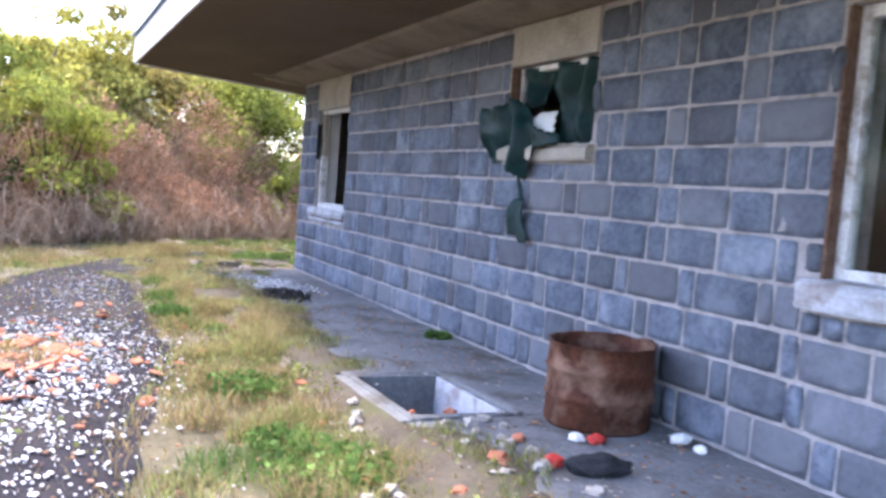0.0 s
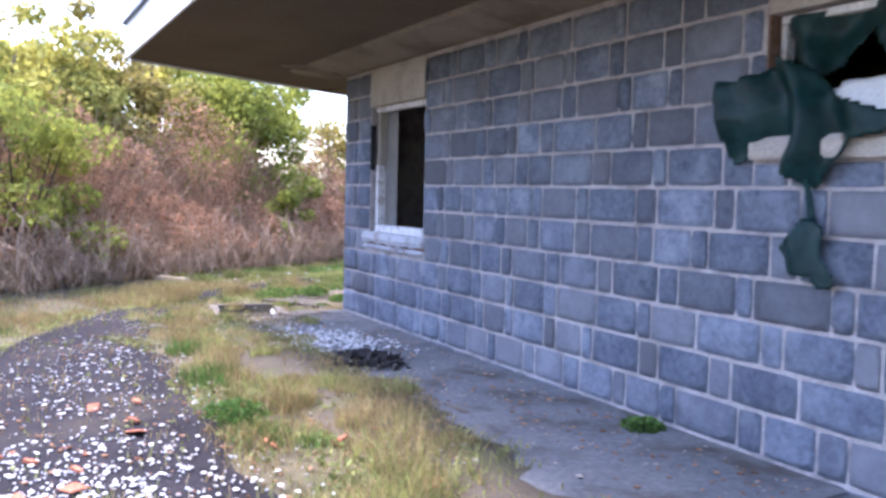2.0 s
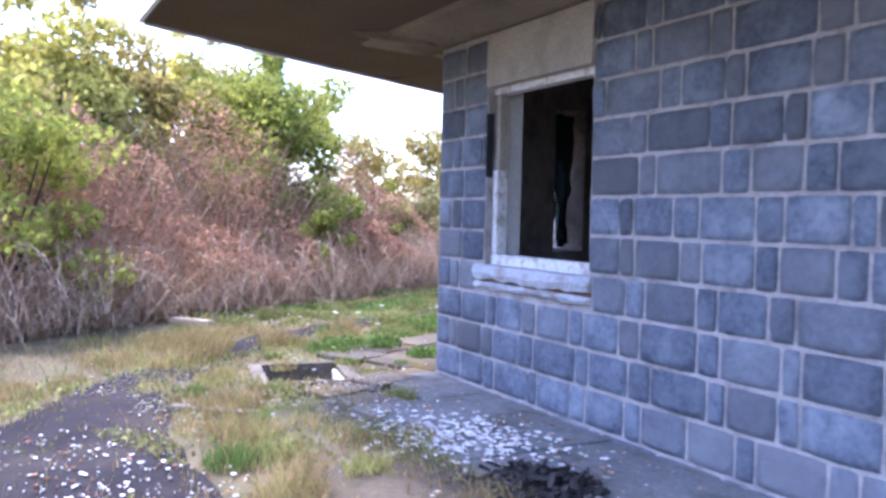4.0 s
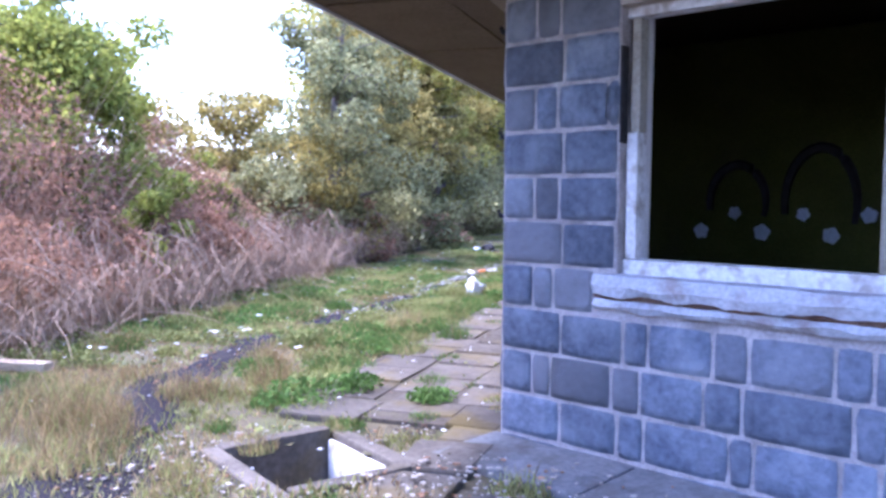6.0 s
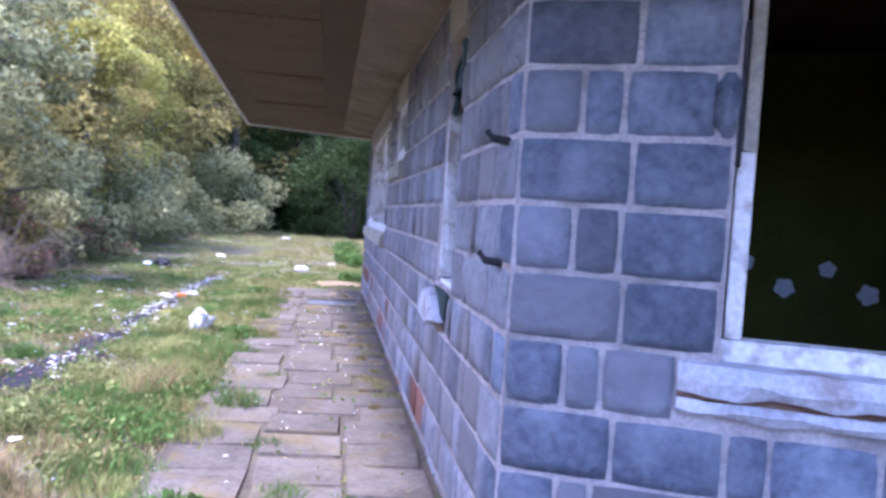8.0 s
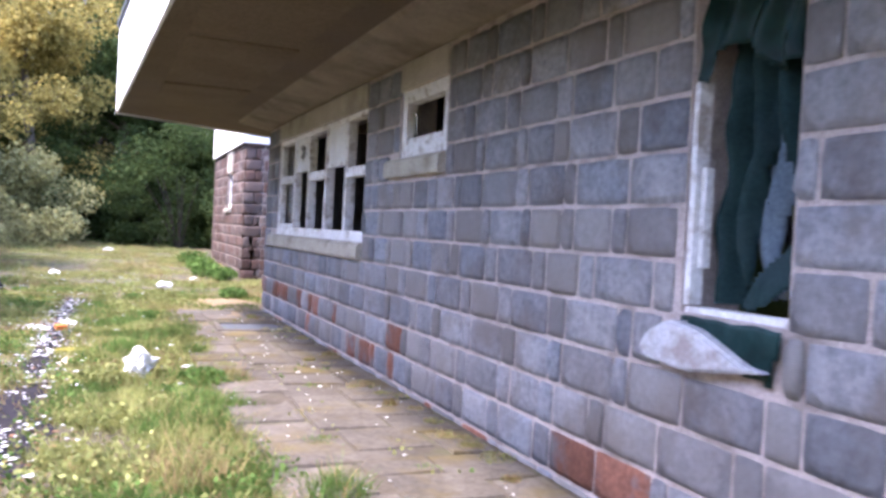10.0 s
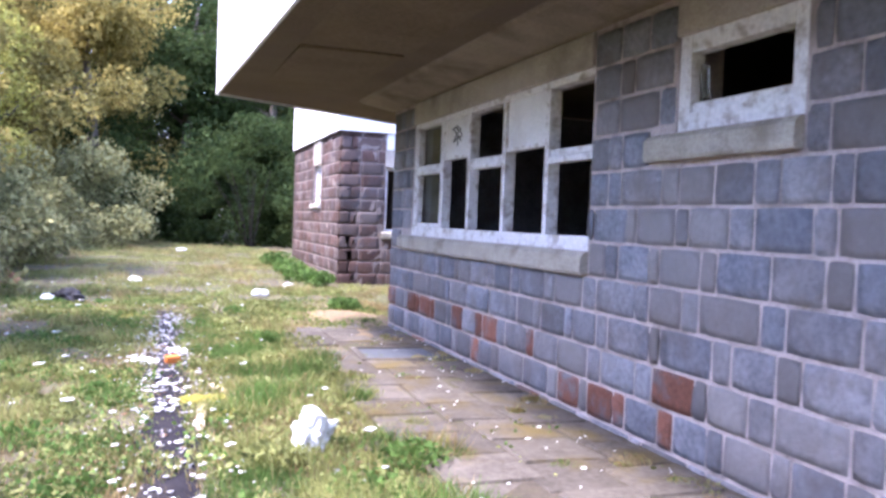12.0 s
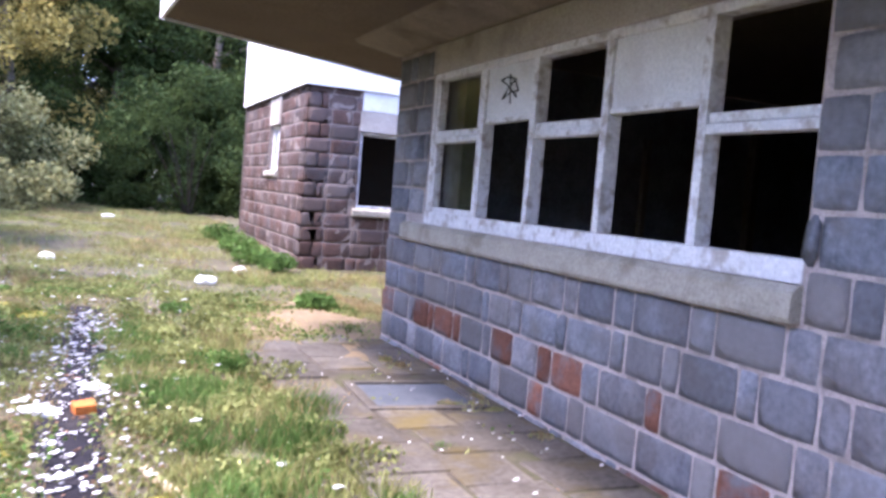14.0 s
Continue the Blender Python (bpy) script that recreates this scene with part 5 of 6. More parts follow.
def sward(n, x0, x1, y0, y1, hay_bias, tall):
    base = sow(n, x0, x1, y0, y1)
    k = np.array([noise.noise((x * 0.7, y * 0.7, 21)) + 0.6 * noise.noise((x * 2.2, y * 2.2, 22)) for x, y, z in base])
    hay = k + rng.normal(0, 0.28, n) < hay_bias
    lush = np.array([max(0.0, noise.noise((x * 1.4, y * 1.4, 33))) for x, y, z in base])
    h = tall * rng.uniform(0.4, 1.2, n) * (0.7 + 1.7 * lush)
    for sel, m, nm, lab in ((~hay, GRASS, "grass", "patchy green grass"), (hay, HAY, "dry_grass", "dry straw-coloured grass")):
        tagged(blades(nm, base[sel], h[sel] * (1.15 if m is HAY else 1.0), 0.9, 0.006 + 0.004 * rng.random(sel.sum()), m), lab, "grass", kind="stuff")


sward(60000, -11.0, 2.0, -1.0, 8.6, 0.14, 0.07)
sward(80000, -13.0, -7.0, 8.0, 22.5, 0.02, 0.046)
sward(46000, -14.0, -5.0, 21.5, 37.0, -0.22, 0.1)


def mat_of_leaves(n, x0, x1, y0, y1, material, lo):
    """Low creeping leaves between the grass."""
    out = []
    while len(out) < n:
        x, y = rnd.uniform(x0, x1), rnd.uniform(y0, y1)
        if noise.noise((x * 1.3, y * 1.3, 61)) > lo and rnd.random() < turf(x, y):
            out.append((x, y, rise(x, y) + rnd.uniform(0.005, 0.06)))
    return tagged(quads_mesh("creeping_leaves", out, 0.03, material, aspect=0.7), "low creeping green weeds in the turf", "weeds", kind="stuff")


mat_of_leaves(38000, -12.5, -7.5, 8.5, 23.0, CREEP, -0.25)
mat_of_leaves(14000, -13.0, -5.0, 21.0, 33.0, CREEP, -0.5)
mat_of_leaves(13000, -12.5, -7.5, 10.0, 23.0, WEED, 0.05)
mat_of_leaves(9000, -9.5, 0.0, 1.5, 8.0, CREEP, 0.05)


def tuft(at, r, h, n, material, hay=0.0, label="", category="grass tuft"):
    """A clump of grass growing out from one root."""
    t = empty("grass_tuft", at)
    a, q = rng.uniform(0, 6.2832, n), r * np.sqrt(rng.random(n))
    base = np.stack([q * np.cos(a), q * np.sin(a), np.full(n, -0.01)], 1)
    hh = h * rng.uniform(0.4, 1.1, n) * (1.1 - 0.5 * q / r)
    k = rng.random(n) < hay
    if (~k).any():
        blades("green_clump", base[~k], hh[~k], 0.9, 0.007, material, t)["kind"] = "stuff"
    if k.any():
        blades("dry_clump", base[k], hh[k] * 1.15, 1.0, 0.006, HAY, t)["kind"] = "stuff"
    return tagged(t, label, category)


for x, y, r, h, n, hay in (
    (-5.0, 5.35, 0.22, 0.2, 420, 0.35), (-4.75, 5.5, 0.16, 0.2, 300, 0.2), (-4.3, 4.95, 0.3, 0.22, 520, 0.75), (-4.0, 4.6, 0.26, 0.22, 460, 0.6), (-3.5, 4.1, 0.24, 0.2, 460, 0.5), (-6.0, 4.95, 0.24, 0.16, 460, 0.1),
    (-5.4, 5.0, 0.3, 0.16, 460, 0.3), (-6.9, 5.6, 0.22, 0.14, 380, 0.2), (-7.3, 5.75, 0.2, 0.2, 380, 0.6), (-6.4, 5.3, 0.18, 0.2, 350, 0.7), (-7.9, 6.1, 0.25, 0.2, 420, 0.8), (-2.0, 3.1, 0.2, 0.2, 420, 0.45), (-1.3, 2.9, 0.28, 0.16, 520, 0.25), (-2.9, 3.45, 0.22, 0.2, 420, 0.6),
    (-3.2, 5.75, 0.1, 0.1, 200, 0.1), (-9.1, 8.1, 0.18, 0.13, 380, 0.1), (-8.9, 8.75, 0.2, 0.12, 380, 0.0), (-8.35, 8.9, 0.13, 0.12, 300, 0.0), (-9.2, 9.2, 0.28, 0.16, 520, 0.1), (-9.0, 9.9, 0.25, 0.16, 480, 0.05), (-9.4, 8.6, 0.2, 0.24, 380, 0.7), (-9.7, 9.0, 0.16, 0.25, 340, 0.85),
    (-8.75, 10.6, 0.16, 0.22, 360, 0.1), (-9.67, 7.12, 0.3, 0.26, 520, 0.75), (-9.95, 7.45, 0.26, 0.24, 460, 0.8), (-9.4, 6.75, 0.24, 0.2, 420, 0.7), (-10.25, 7.1, 0.3, 0.22, 460, 0.7), (-9.85, 6.5, 0.28, 0.2, 420, 0.6), (-10.5, 7.7, 0.25, 0.2, 380, 0.5), (-9.75, 8.1, 0.2, 0.2, 380, 0.7), (-10.35, 10.5, 0.25, 0.12, 380, 0.4), (-9.35, 11.0, 0.22, 0.24, 420, 0.6), (-9.3, 12.0, 0.32, 0.2, 620, 0.05), (-9.15, 12.6, 0.3, 0.2, 620, 0.1), (-9.6, 12.4, 0.25, 0.18, 480, 0.2), (-8.8, 13.4, 0.13, 0.1, 260, 0.1), (-8.55, 12.2, 0.14, 0.08, 280, 0.4), (-9.45, 15.2, 0.3, 0.18, 560, 0.1),
    (-9.2, 15.9, 0.3, 0.2, 620, 0.1), (-9.0, 16.4, 0.22, 0.2, 460, 0.15), (-9.5, 16.7, 0.3, 0.2, 520, 0.1), (-9.7, 14.7, 0.3, 0.2, 520, 0.1), (-9.2, 18.2, 0.3, 0.22, 520, 0.3), (-9.9, 18.6, 0.3, 0.18, 480, 0.1), (-10.9, 17.8, 0.35, 0.18, 520, 0.2), (-11.2, 14.6, 0.35, 0.2, 520, 0.2)):
    tuft(on_ground(x, y), r, h, n, GRASS if hay > 0.15 else WEED, hay, "straw-coloured grass tuft on the verge" if hay > 0.5 else "green grass tuft on the verge")


spots = []
for _ in range(4000):
    x, y = (rnd.uniform(-9.5, -0.5), rnd.uniform(2.0, 7.2)) if len(spots) < 60 else (rnd.uniform(-11.6, -8.7), rnd.uniform(7.8, 20.0))
    s, d = wall_dist(x, y)
    near = any(abs(x - p) + abs(y - q) < 0.42 for p, q in spots)
    if len(spots) < 130 and not near and not inside_pit(x, y) and path_gap(x, y) > 0.12 and not (s > -0.4 and d < 1.25) and not (s > 5.8 and s < 7.3 and d < 1.6):
        spots.append((x, y))
for x, y in spots:
    dry = rnd.choice((0.05, 0.1, 0.3, 0.6, 0.8)) if y < 7.5 else rnd.choice((0.0, 0.05, 0.1, 0.4))
    tuft(on_ground(x, y), rnd.uniform(0.1, 0.24), rnd.uniform(0.08, 0.19), rnd.randrange(180, 420), GRASS if rnd.random() < 0.6 else WEED, dry, "straw-coloured grass tuft on the verge" if dry > 0.5 else "green grass tuft on the verge")
# ragged growth along the apron's edge
for k in range(54):
    p = A.p(rnd.uniform(0.6, 6.0), rnd.uniform(1.15, 2.7), 0)
    if path_gap(p.x, p.y) > 0.1:
        dry = rnd.choice((0.1, 0.4, 0.7, 0.8))
        tuft(on_ground(p.x, p.y, 0.02), rnd.uniform(0.09, 0.2), rnd.uniform(0.06, 0.17), rnd.randrange(160, 320), GRASS if rnd.random() < 0.7 else WEED, dry, "straw-coloured grass tuft at the apron's edge" if dry > 0.5 else "green grass tuft at the apron's edge")
spots = []
for _ in range(3000):
    x, y = rnd.uniform(-9.95, -8.95), rnd.uniform(9.5, 19.0)
    if len(spots) < 60 and path_gap(x, y) > 0.1 and all(abs(x - p) + abs(y - q) < 9 and abs(x - p) + abs(y - q) > 0.3 for p, q in spots):
        spots.append((x, y))
for x, y in spots:
    tuft(on_ground(x, y), rnd.uniform(0.16, 0.3), rnd.uniform(0.07, 0.17), rnd.randrange(320, 560), GRASS if rnd.random() < 0.65 else WEED, rnd.choice((0.0, 0.05, 0.2)), "lush green grass tuft between path and paving")
for x, y in ((-8.75, 6.1), (-8.6, 6.5), (-8.9, 6.9), (-8.75, 7.3), (-7.5, 6.1), (-7.2, 6.45), (-7.3, 7.1), (-8.05, 7.65), (-8.5, 7.75), (-9.1, 7.5)):
    tuft(on_ground(x, y), rnd.uniform(0.08, 0.18), rnd.uniform(0.06, 0.14), 260, rnd.choice((GRASS, WEED)), rnd.choice((0.1, 0.5)), "grass tuft growing round the inspection pit")
# thin dry growth along the foot of the side wall
for k in range(34):
    y = rnd.uniform(8.3, 17.9)
    tuft(Vector((-7.7 - 0.0115 * (y - 7.87) - rnd.random() ** 2 * 0.3, y, -0.03)), rnd.uniform(0.05, 0.12), rnd.uniform(0.03, 0.07), rnd.randrange(90, 200), GRASS, rnd.choice((0.2, 0.5, 0.8)), "thin dry growth at the side wall's foot")
for x, y in ((-8.1, 8.05), (-8.45, 7.75), (-8.05, 8.9), (-8.5, 9.7), (-8.2, 10.9), (-8.62, 11.5), (-8.3, 13.1), (-8.7, 14.4), (-8.45, 15.6)):
    tuft(on_ground(x, y, 0.02), rnd.uniform(0.07, 0.13), rnd.uniform(0.05, 0.1), 220, WEED, 0.1, "small green grass tuft in a paving joint")


def leaf_ball(c, r, n, squash=0.8, shell=0.55):
    d = rng.normal(size=(n, 3))
    d /= np.linalg.norm(d, axis=1, keepdims=True)
    q = r * (shell + (1 - shell) * rng.random(n) ** 0.6)
    return np.asarray(c) + d * q[:, None] * np.array([1, 1, squash])


def weed(at, r, h, n, label, leaf=0.07, material=WEED):
    t = empty("weed", at)
    quads_mesh("foliage", leaf_ball((0, 0, h * 0.45), r, n, h / r * 0.5, 0.3), leaf, material, t)["kind"] = "stuff"
    stems = np.stack([rng.uniform(-r, r, 40) * 0.4, rng.uniform(-r, r, 40) * 0.4, np.full(40, -0.02)], 1)
    blades("stalk", stems, h * rng.uniform(0.5, 0.9, 40), 0.7, 0.008, material, t)["kind"] = "stuff"
    return tagged(t, label, "weed")


weed(on_ground(-7.9, 20.4), 0.24, 0.2, 500, "dark green dock clump near the end of the paving")
weed(on_ground(-7.7, 23.4), 0.3, 0.3, 500, "leafy green weeds at the wing's corner")
weed(on_ground(-7.9, 24.2), 0.36, 0.32, 550, "leafy green weeds along the wing wall")
weed(on_ground(-7.9, 25.6), 0.36, 0.34, 550, "leafy green weeds along the wing wall")
weed(on_ground(-7.9, 27.4), 0.4, 0.34, 550, "leafy green weeds along the wing wall")

# low leafy mounds in the turf
spots = []
for _ in range(4000):
    x, y = rnd.uniform(-11.9, -8.95), rnd.uniform(8.4, 21.5)
    if len(spots) < 95 and path_gap(x, y) > 0.22 and noise.noise((x * 0.8, y * 0.8, 91)) > -0.2 and all(abs(x - p) + abs(y - q) > 0.45 for p, q in spots):
        spots.append((x, y))
for x, y in spots:
    lush = x > -10.0
    weed(on_ground(x, y, -0.01), rnd.uniform(0.14, 0.32), rnd.uniform(0.07, 0.2 if lush else 0.12), rnd.randrange(220, 420), "low mound of leafy green weeds in the turf", 0.036, WEED if rnd.random() < 0.4 else CREEP)
for x, y, r, h in ((-2.62, 3.42, 0.24, 0.14), (-5.03, 4.4, 0.2, 0.12), (-1.35, 2.95, 0.3, 0.12), (-1.75, 3.0, 0.2, 0.1), (-3.17, 5.78, 0.13, 0.09), (-8.95, 8.15, 0.3, 0.14), (-8.76, 8.52, 0.2, 0.12), (-8.19, 8.44, 0.16, 0.1), (-9.26, 9.81, 0.36, 0.16)):
    weed(on_ground(x, y, 0.02), r, h, 320, "dense green clump of weeds on the verge", 0.04)

# ---- thickets, bushes and trees ----
BANK = [(-8.6, -3.0), (-9.6, 2.0), (-10.9, 4.6), (-11.7, 7.6), (-12.2, 11.5), (-12.7, 15.0), (-13.2, 19.0), (-13.5, 23.5), (-13.2, 28.5)]


def bank_point(t, back):
    i = min(int(t), len(BANK) - 2)
    a, b = Vector(BANK[i]), Vector(BANK[i + 1])
    d = (b - a).normalized()
    q = a + (b - a) * (t - i) + Vector((-d.y, d.x)) * back
    return q


def thicket(t0, t1, stems, leaves, high):
    t = empty("bramble_thicket", on_ground(*bank_point((t0 + t1) / 2, 1.0)))
    inv = t.matrix_basis.inverted()
    base, hh = [], []
    for _ in range(stems):
        back = rnd.uniform(0, 2.6) ** 1.0
        q = bank_point(rnd.uniform(t0, t1), back)
        base.append((q.x, q.y, rise(q.x, q.y) - 0.02))
        k = 0.8 + 0.75 * noise.noise((q.x * 0.42, q.y * 0.42, 40)) + 0.25 * noise.noise((q.x * 1.5, q.y * 1.5, 41))
        hh.append(high * k * min(1.0, 0.25 + back * 0.55) * rnd.uniform(0.55, 1.1))
    o = blades("canes", np.array(base), np.array(hh), 0.7, rng.uniform(0.008, 0.02, stems), TWIG, t)
    o.matrix_parent_inverse = inv
    # arching dead canes along the foot
    low = []
    for _ in range(stems // 3):
        q = bank_point(rnd.uniform(t0, t1), rnd.uniform(-0.45, 0.7))
        low.append((q.x, q.y, rise(q.x, q.y) + rnd.uniform(0, 0.3)))
    o = blades("dead_canes", np.array(low), rng.uniform(0.15, 0.75, len(low)), 2.2, rng.uniform(0.005, 0.011, len(low)), TWIG_GREY, t)
    o.matrix_parent_inverse = inv
    lv = []
    while len(lv) < leaves:
        back = rnd.uniform(0.1, 2.8)
        q = bank_point(rnd.uniform(t0, t1), back)
        k = 0.8 + 0.75 * noise.noise((q.x * 0.42, q.y * 0.42, 40)) + 0.25 * noise.noise((q.x * 1.5, q.y * 1.5, 41))
        z = rnd.random() ** 0.7 * high * k * min(1.0, 0.25 + back * 0.5)
        if noise.noise((q.x * 1.8, q.y * 1.8, z * 1.8)) > -0.25:
            lv.append((q.x, q.y, rise(q.x, q.y) + z))
    o = quads_mesh("dry_leaves", lv, 0.06, DRY_LEAF, t, droop=0.3)
    o.matrix_parent_inverse = inv
    return tagged(t, "tangled russet bramble thicket with grey dead canes", "thicket", kind="stuff")


for k in range(8):
    thicket(k, k + 1.02, 2600, 21000 if k < 6 else 9000, (1.9, 2.1, 2.5, 2.65, 2.3, 1.9, 1.6, 1.3)[k])


def arching_canes(t0, t1, n):
    bm = bmesh.new()
    for _ in range(n):
        q = bank_point(rnd.uniform(t0, t1), rnd.uniform(-0.2, 1.0))
        a, ln, h = rnd.uniform(0, 6.28), rnd.uniform(0.4, 1.3), rnd.uniform(0.15, 1.1)
        z = rise(q.x, q.y)
        pts = [Vector((q.x + math.cos(a) * ln * k + 0.1 * math.sin(9 * k + a), q.y + math.sin(a) * ln * k, z + h * math.sin(math.pi * (0.1 + 0.85 * k)) - 0.03)) for k in np.linspace(0, 1, 7)]
        tube(bm, pts, [0.007, 0.006, 0.006, 0.005, 0.005, 0.004, 0.002], 4)
    return tagged(part("fallen_canes", bm, TWIG_GREY), "bleached dead canes arching over the thicket's foot", "canes", kind="stuff")


for k in range(2, 6):
    arching_canes(k, k + 1, 150)


def bush(x, y, r, h, material, n, size, label, clumps=16):
    t = empty("bush", on_ground(x, y))
    bm = bmesh.new()
    for _ in range(9):
        a, q = rnd.uniform(0, 6.28), rnd.uniform(0.3, 0.8) * r
        tube(bm, [(0.1 * math.cos(a), 0.1 * math.sin(a), -0.05), (q * 0.4 * math.cos(a), q * 0.4 * math.sin(a), h * 0.3), (q * 0.8 * math.cos(a), q * 0.8 * math.sin(a), h * 0.55)], [0.03, 0.018, 0.008], 5)
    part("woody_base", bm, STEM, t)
    pts = []
    for _ in range(clumps):
        a, q = rnd.uniform(0, 6.28), r * math.sqrt(rnd.random()) * 0.9
        z = h * (1 - (q / r) ** 2) ** 0.5 * rnd.uniform(0.05, 0.88)
        pts.append(leaf_ball((q * math.cos(a), q * math.sin(a), z), r * rnd.uniform(0.25, 0.42), n // clumps, 0.7, 0.4))
    pts = np.concatenate(pts)
    pts[:, 2] = np.abs(pts[:, 2])
    quads_mesh("foliage", pts, size, material, t)
    return tagged(t, label, "bush")


for x, y, r, h, m, n, lab in (
    (-12.5, 6.7, 1.2, 3.2, LEAF_GREEN, 3600, "bright green bush rising over the brambles"), (-12.2, 4.6, 1.3, 3.3, LEAF_DARK, 3200, "dark green bush rising over the brambles"), (-11.6, 2.2, 1.3, 3.0, LEAF_GREEN, 3000, "bright green bush rising over the brambles"),
    (-14.0, 10.9, 0.9, 2.8, LEAF_GREEN, 2600, "round green bush standing above the brambles"), (-12.9, 11.7, 0.55, 1.6, LEAF_GREEN, 1300, "small bright green bush in the brambles"), (-12.9, 12.9, 0.6, 1.3, DRY_LEAF, 1300, "russet dead bracken clump"),
    (-15.4, 9.2, 0.8, 2.9, LEAF_GREEN, 2600, "bright green bush standing in the brambles"), (-14.1, 14.9, 0.6, 2.3, LEAF_GREEN, 1800, "bright green bush standing in the brambles"),
    (-13.8, 17.4, 1.3, 3.6, LEAF_OLIVE, 4000, "olive-green bush at the foot of a slender tree"), (-14.2, 16.6, 1.3, 2.6, LEAF_GREY, 4200, "grey-green bush behind the brambles"), (-14.2, 18.9, 1.5, 2.4, LEAF_GREY, 4600, "grey-green spreading bush along the grass"), (-14.0, 21.6, 1.6, 2.3, LEAF_GREY, 5000, "grey-green spreading bush along the grass"),
    (-14.0, 24.4, 1.7, 2.5, LEAF_GREY, 5000, "grey-green spreading bush along the grass"), (-14.0, 27.4, 1.8, 2.6, LEAF_GREY, 5000, "grey-green spreading bush along the grass"), (-13.9, 30.6, 1.9, 2.7, LEAF_GREY, 5200, "grey-green spreading bush along the grass"),
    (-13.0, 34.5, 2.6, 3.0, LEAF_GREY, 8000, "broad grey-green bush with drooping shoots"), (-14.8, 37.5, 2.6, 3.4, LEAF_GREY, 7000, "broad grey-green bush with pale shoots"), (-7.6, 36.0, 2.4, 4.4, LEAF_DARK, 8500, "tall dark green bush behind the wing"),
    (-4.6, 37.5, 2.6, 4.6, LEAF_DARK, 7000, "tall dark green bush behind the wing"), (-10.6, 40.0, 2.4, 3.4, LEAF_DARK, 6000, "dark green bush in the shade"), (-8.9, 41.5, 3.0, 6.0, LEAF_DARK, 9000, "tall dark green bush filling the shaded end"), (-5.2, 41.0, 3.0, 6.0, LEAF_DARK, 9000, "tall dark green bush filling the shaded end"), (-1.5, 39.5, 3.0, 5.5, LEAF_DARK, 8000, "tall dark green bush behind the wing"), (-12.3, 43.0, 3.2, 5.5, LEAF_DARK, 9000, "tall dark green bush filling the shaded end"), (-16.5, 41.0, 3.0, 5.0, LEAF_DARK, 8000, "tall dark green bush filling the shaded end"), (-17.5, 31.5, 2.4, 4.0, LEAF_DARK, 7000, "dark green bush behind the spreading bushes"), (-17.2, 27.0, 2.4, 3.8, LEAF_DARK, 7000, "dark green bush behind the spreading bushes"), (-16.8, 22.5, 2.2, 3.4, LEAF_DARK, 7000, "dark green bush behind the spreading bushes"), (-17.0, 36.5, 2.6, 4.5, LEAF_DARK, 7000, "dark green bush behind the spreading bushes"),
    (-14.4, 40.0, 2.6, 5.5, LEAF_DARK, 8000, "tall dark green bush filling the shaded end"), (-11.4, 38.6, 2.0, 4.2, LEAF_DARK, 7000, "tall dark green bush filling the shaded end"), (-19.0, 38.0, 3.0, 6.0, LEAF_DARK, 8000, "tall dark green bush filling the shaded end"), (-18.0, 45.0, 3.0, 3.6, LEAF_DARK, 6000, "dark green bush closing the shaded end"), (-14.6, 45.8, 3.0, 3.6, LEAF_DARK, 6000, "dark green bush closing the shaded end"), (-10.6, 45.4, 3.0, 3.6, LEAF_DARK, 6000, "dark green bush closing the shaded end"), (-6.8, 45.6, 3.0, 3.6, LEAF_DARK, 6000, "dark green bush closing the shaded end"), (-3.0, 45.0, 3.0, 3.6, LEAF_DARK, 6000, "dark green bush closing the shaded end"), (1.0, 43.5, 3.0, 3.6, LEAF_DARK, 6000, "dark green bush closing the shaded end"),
    (-13.2, 18.2, 0.7, 1.3, DRY_LEAF, 1800, "russet dead bracken clump"), (-13.2, 23.0, 0.7, 1.0, DRY_LEAF, 1600, "russet dead bracken clump")):
    bush(x, y, r, h, m, int(n * 1.7), 0.085 if y < 20 else 0.12, lab, clumps=26)


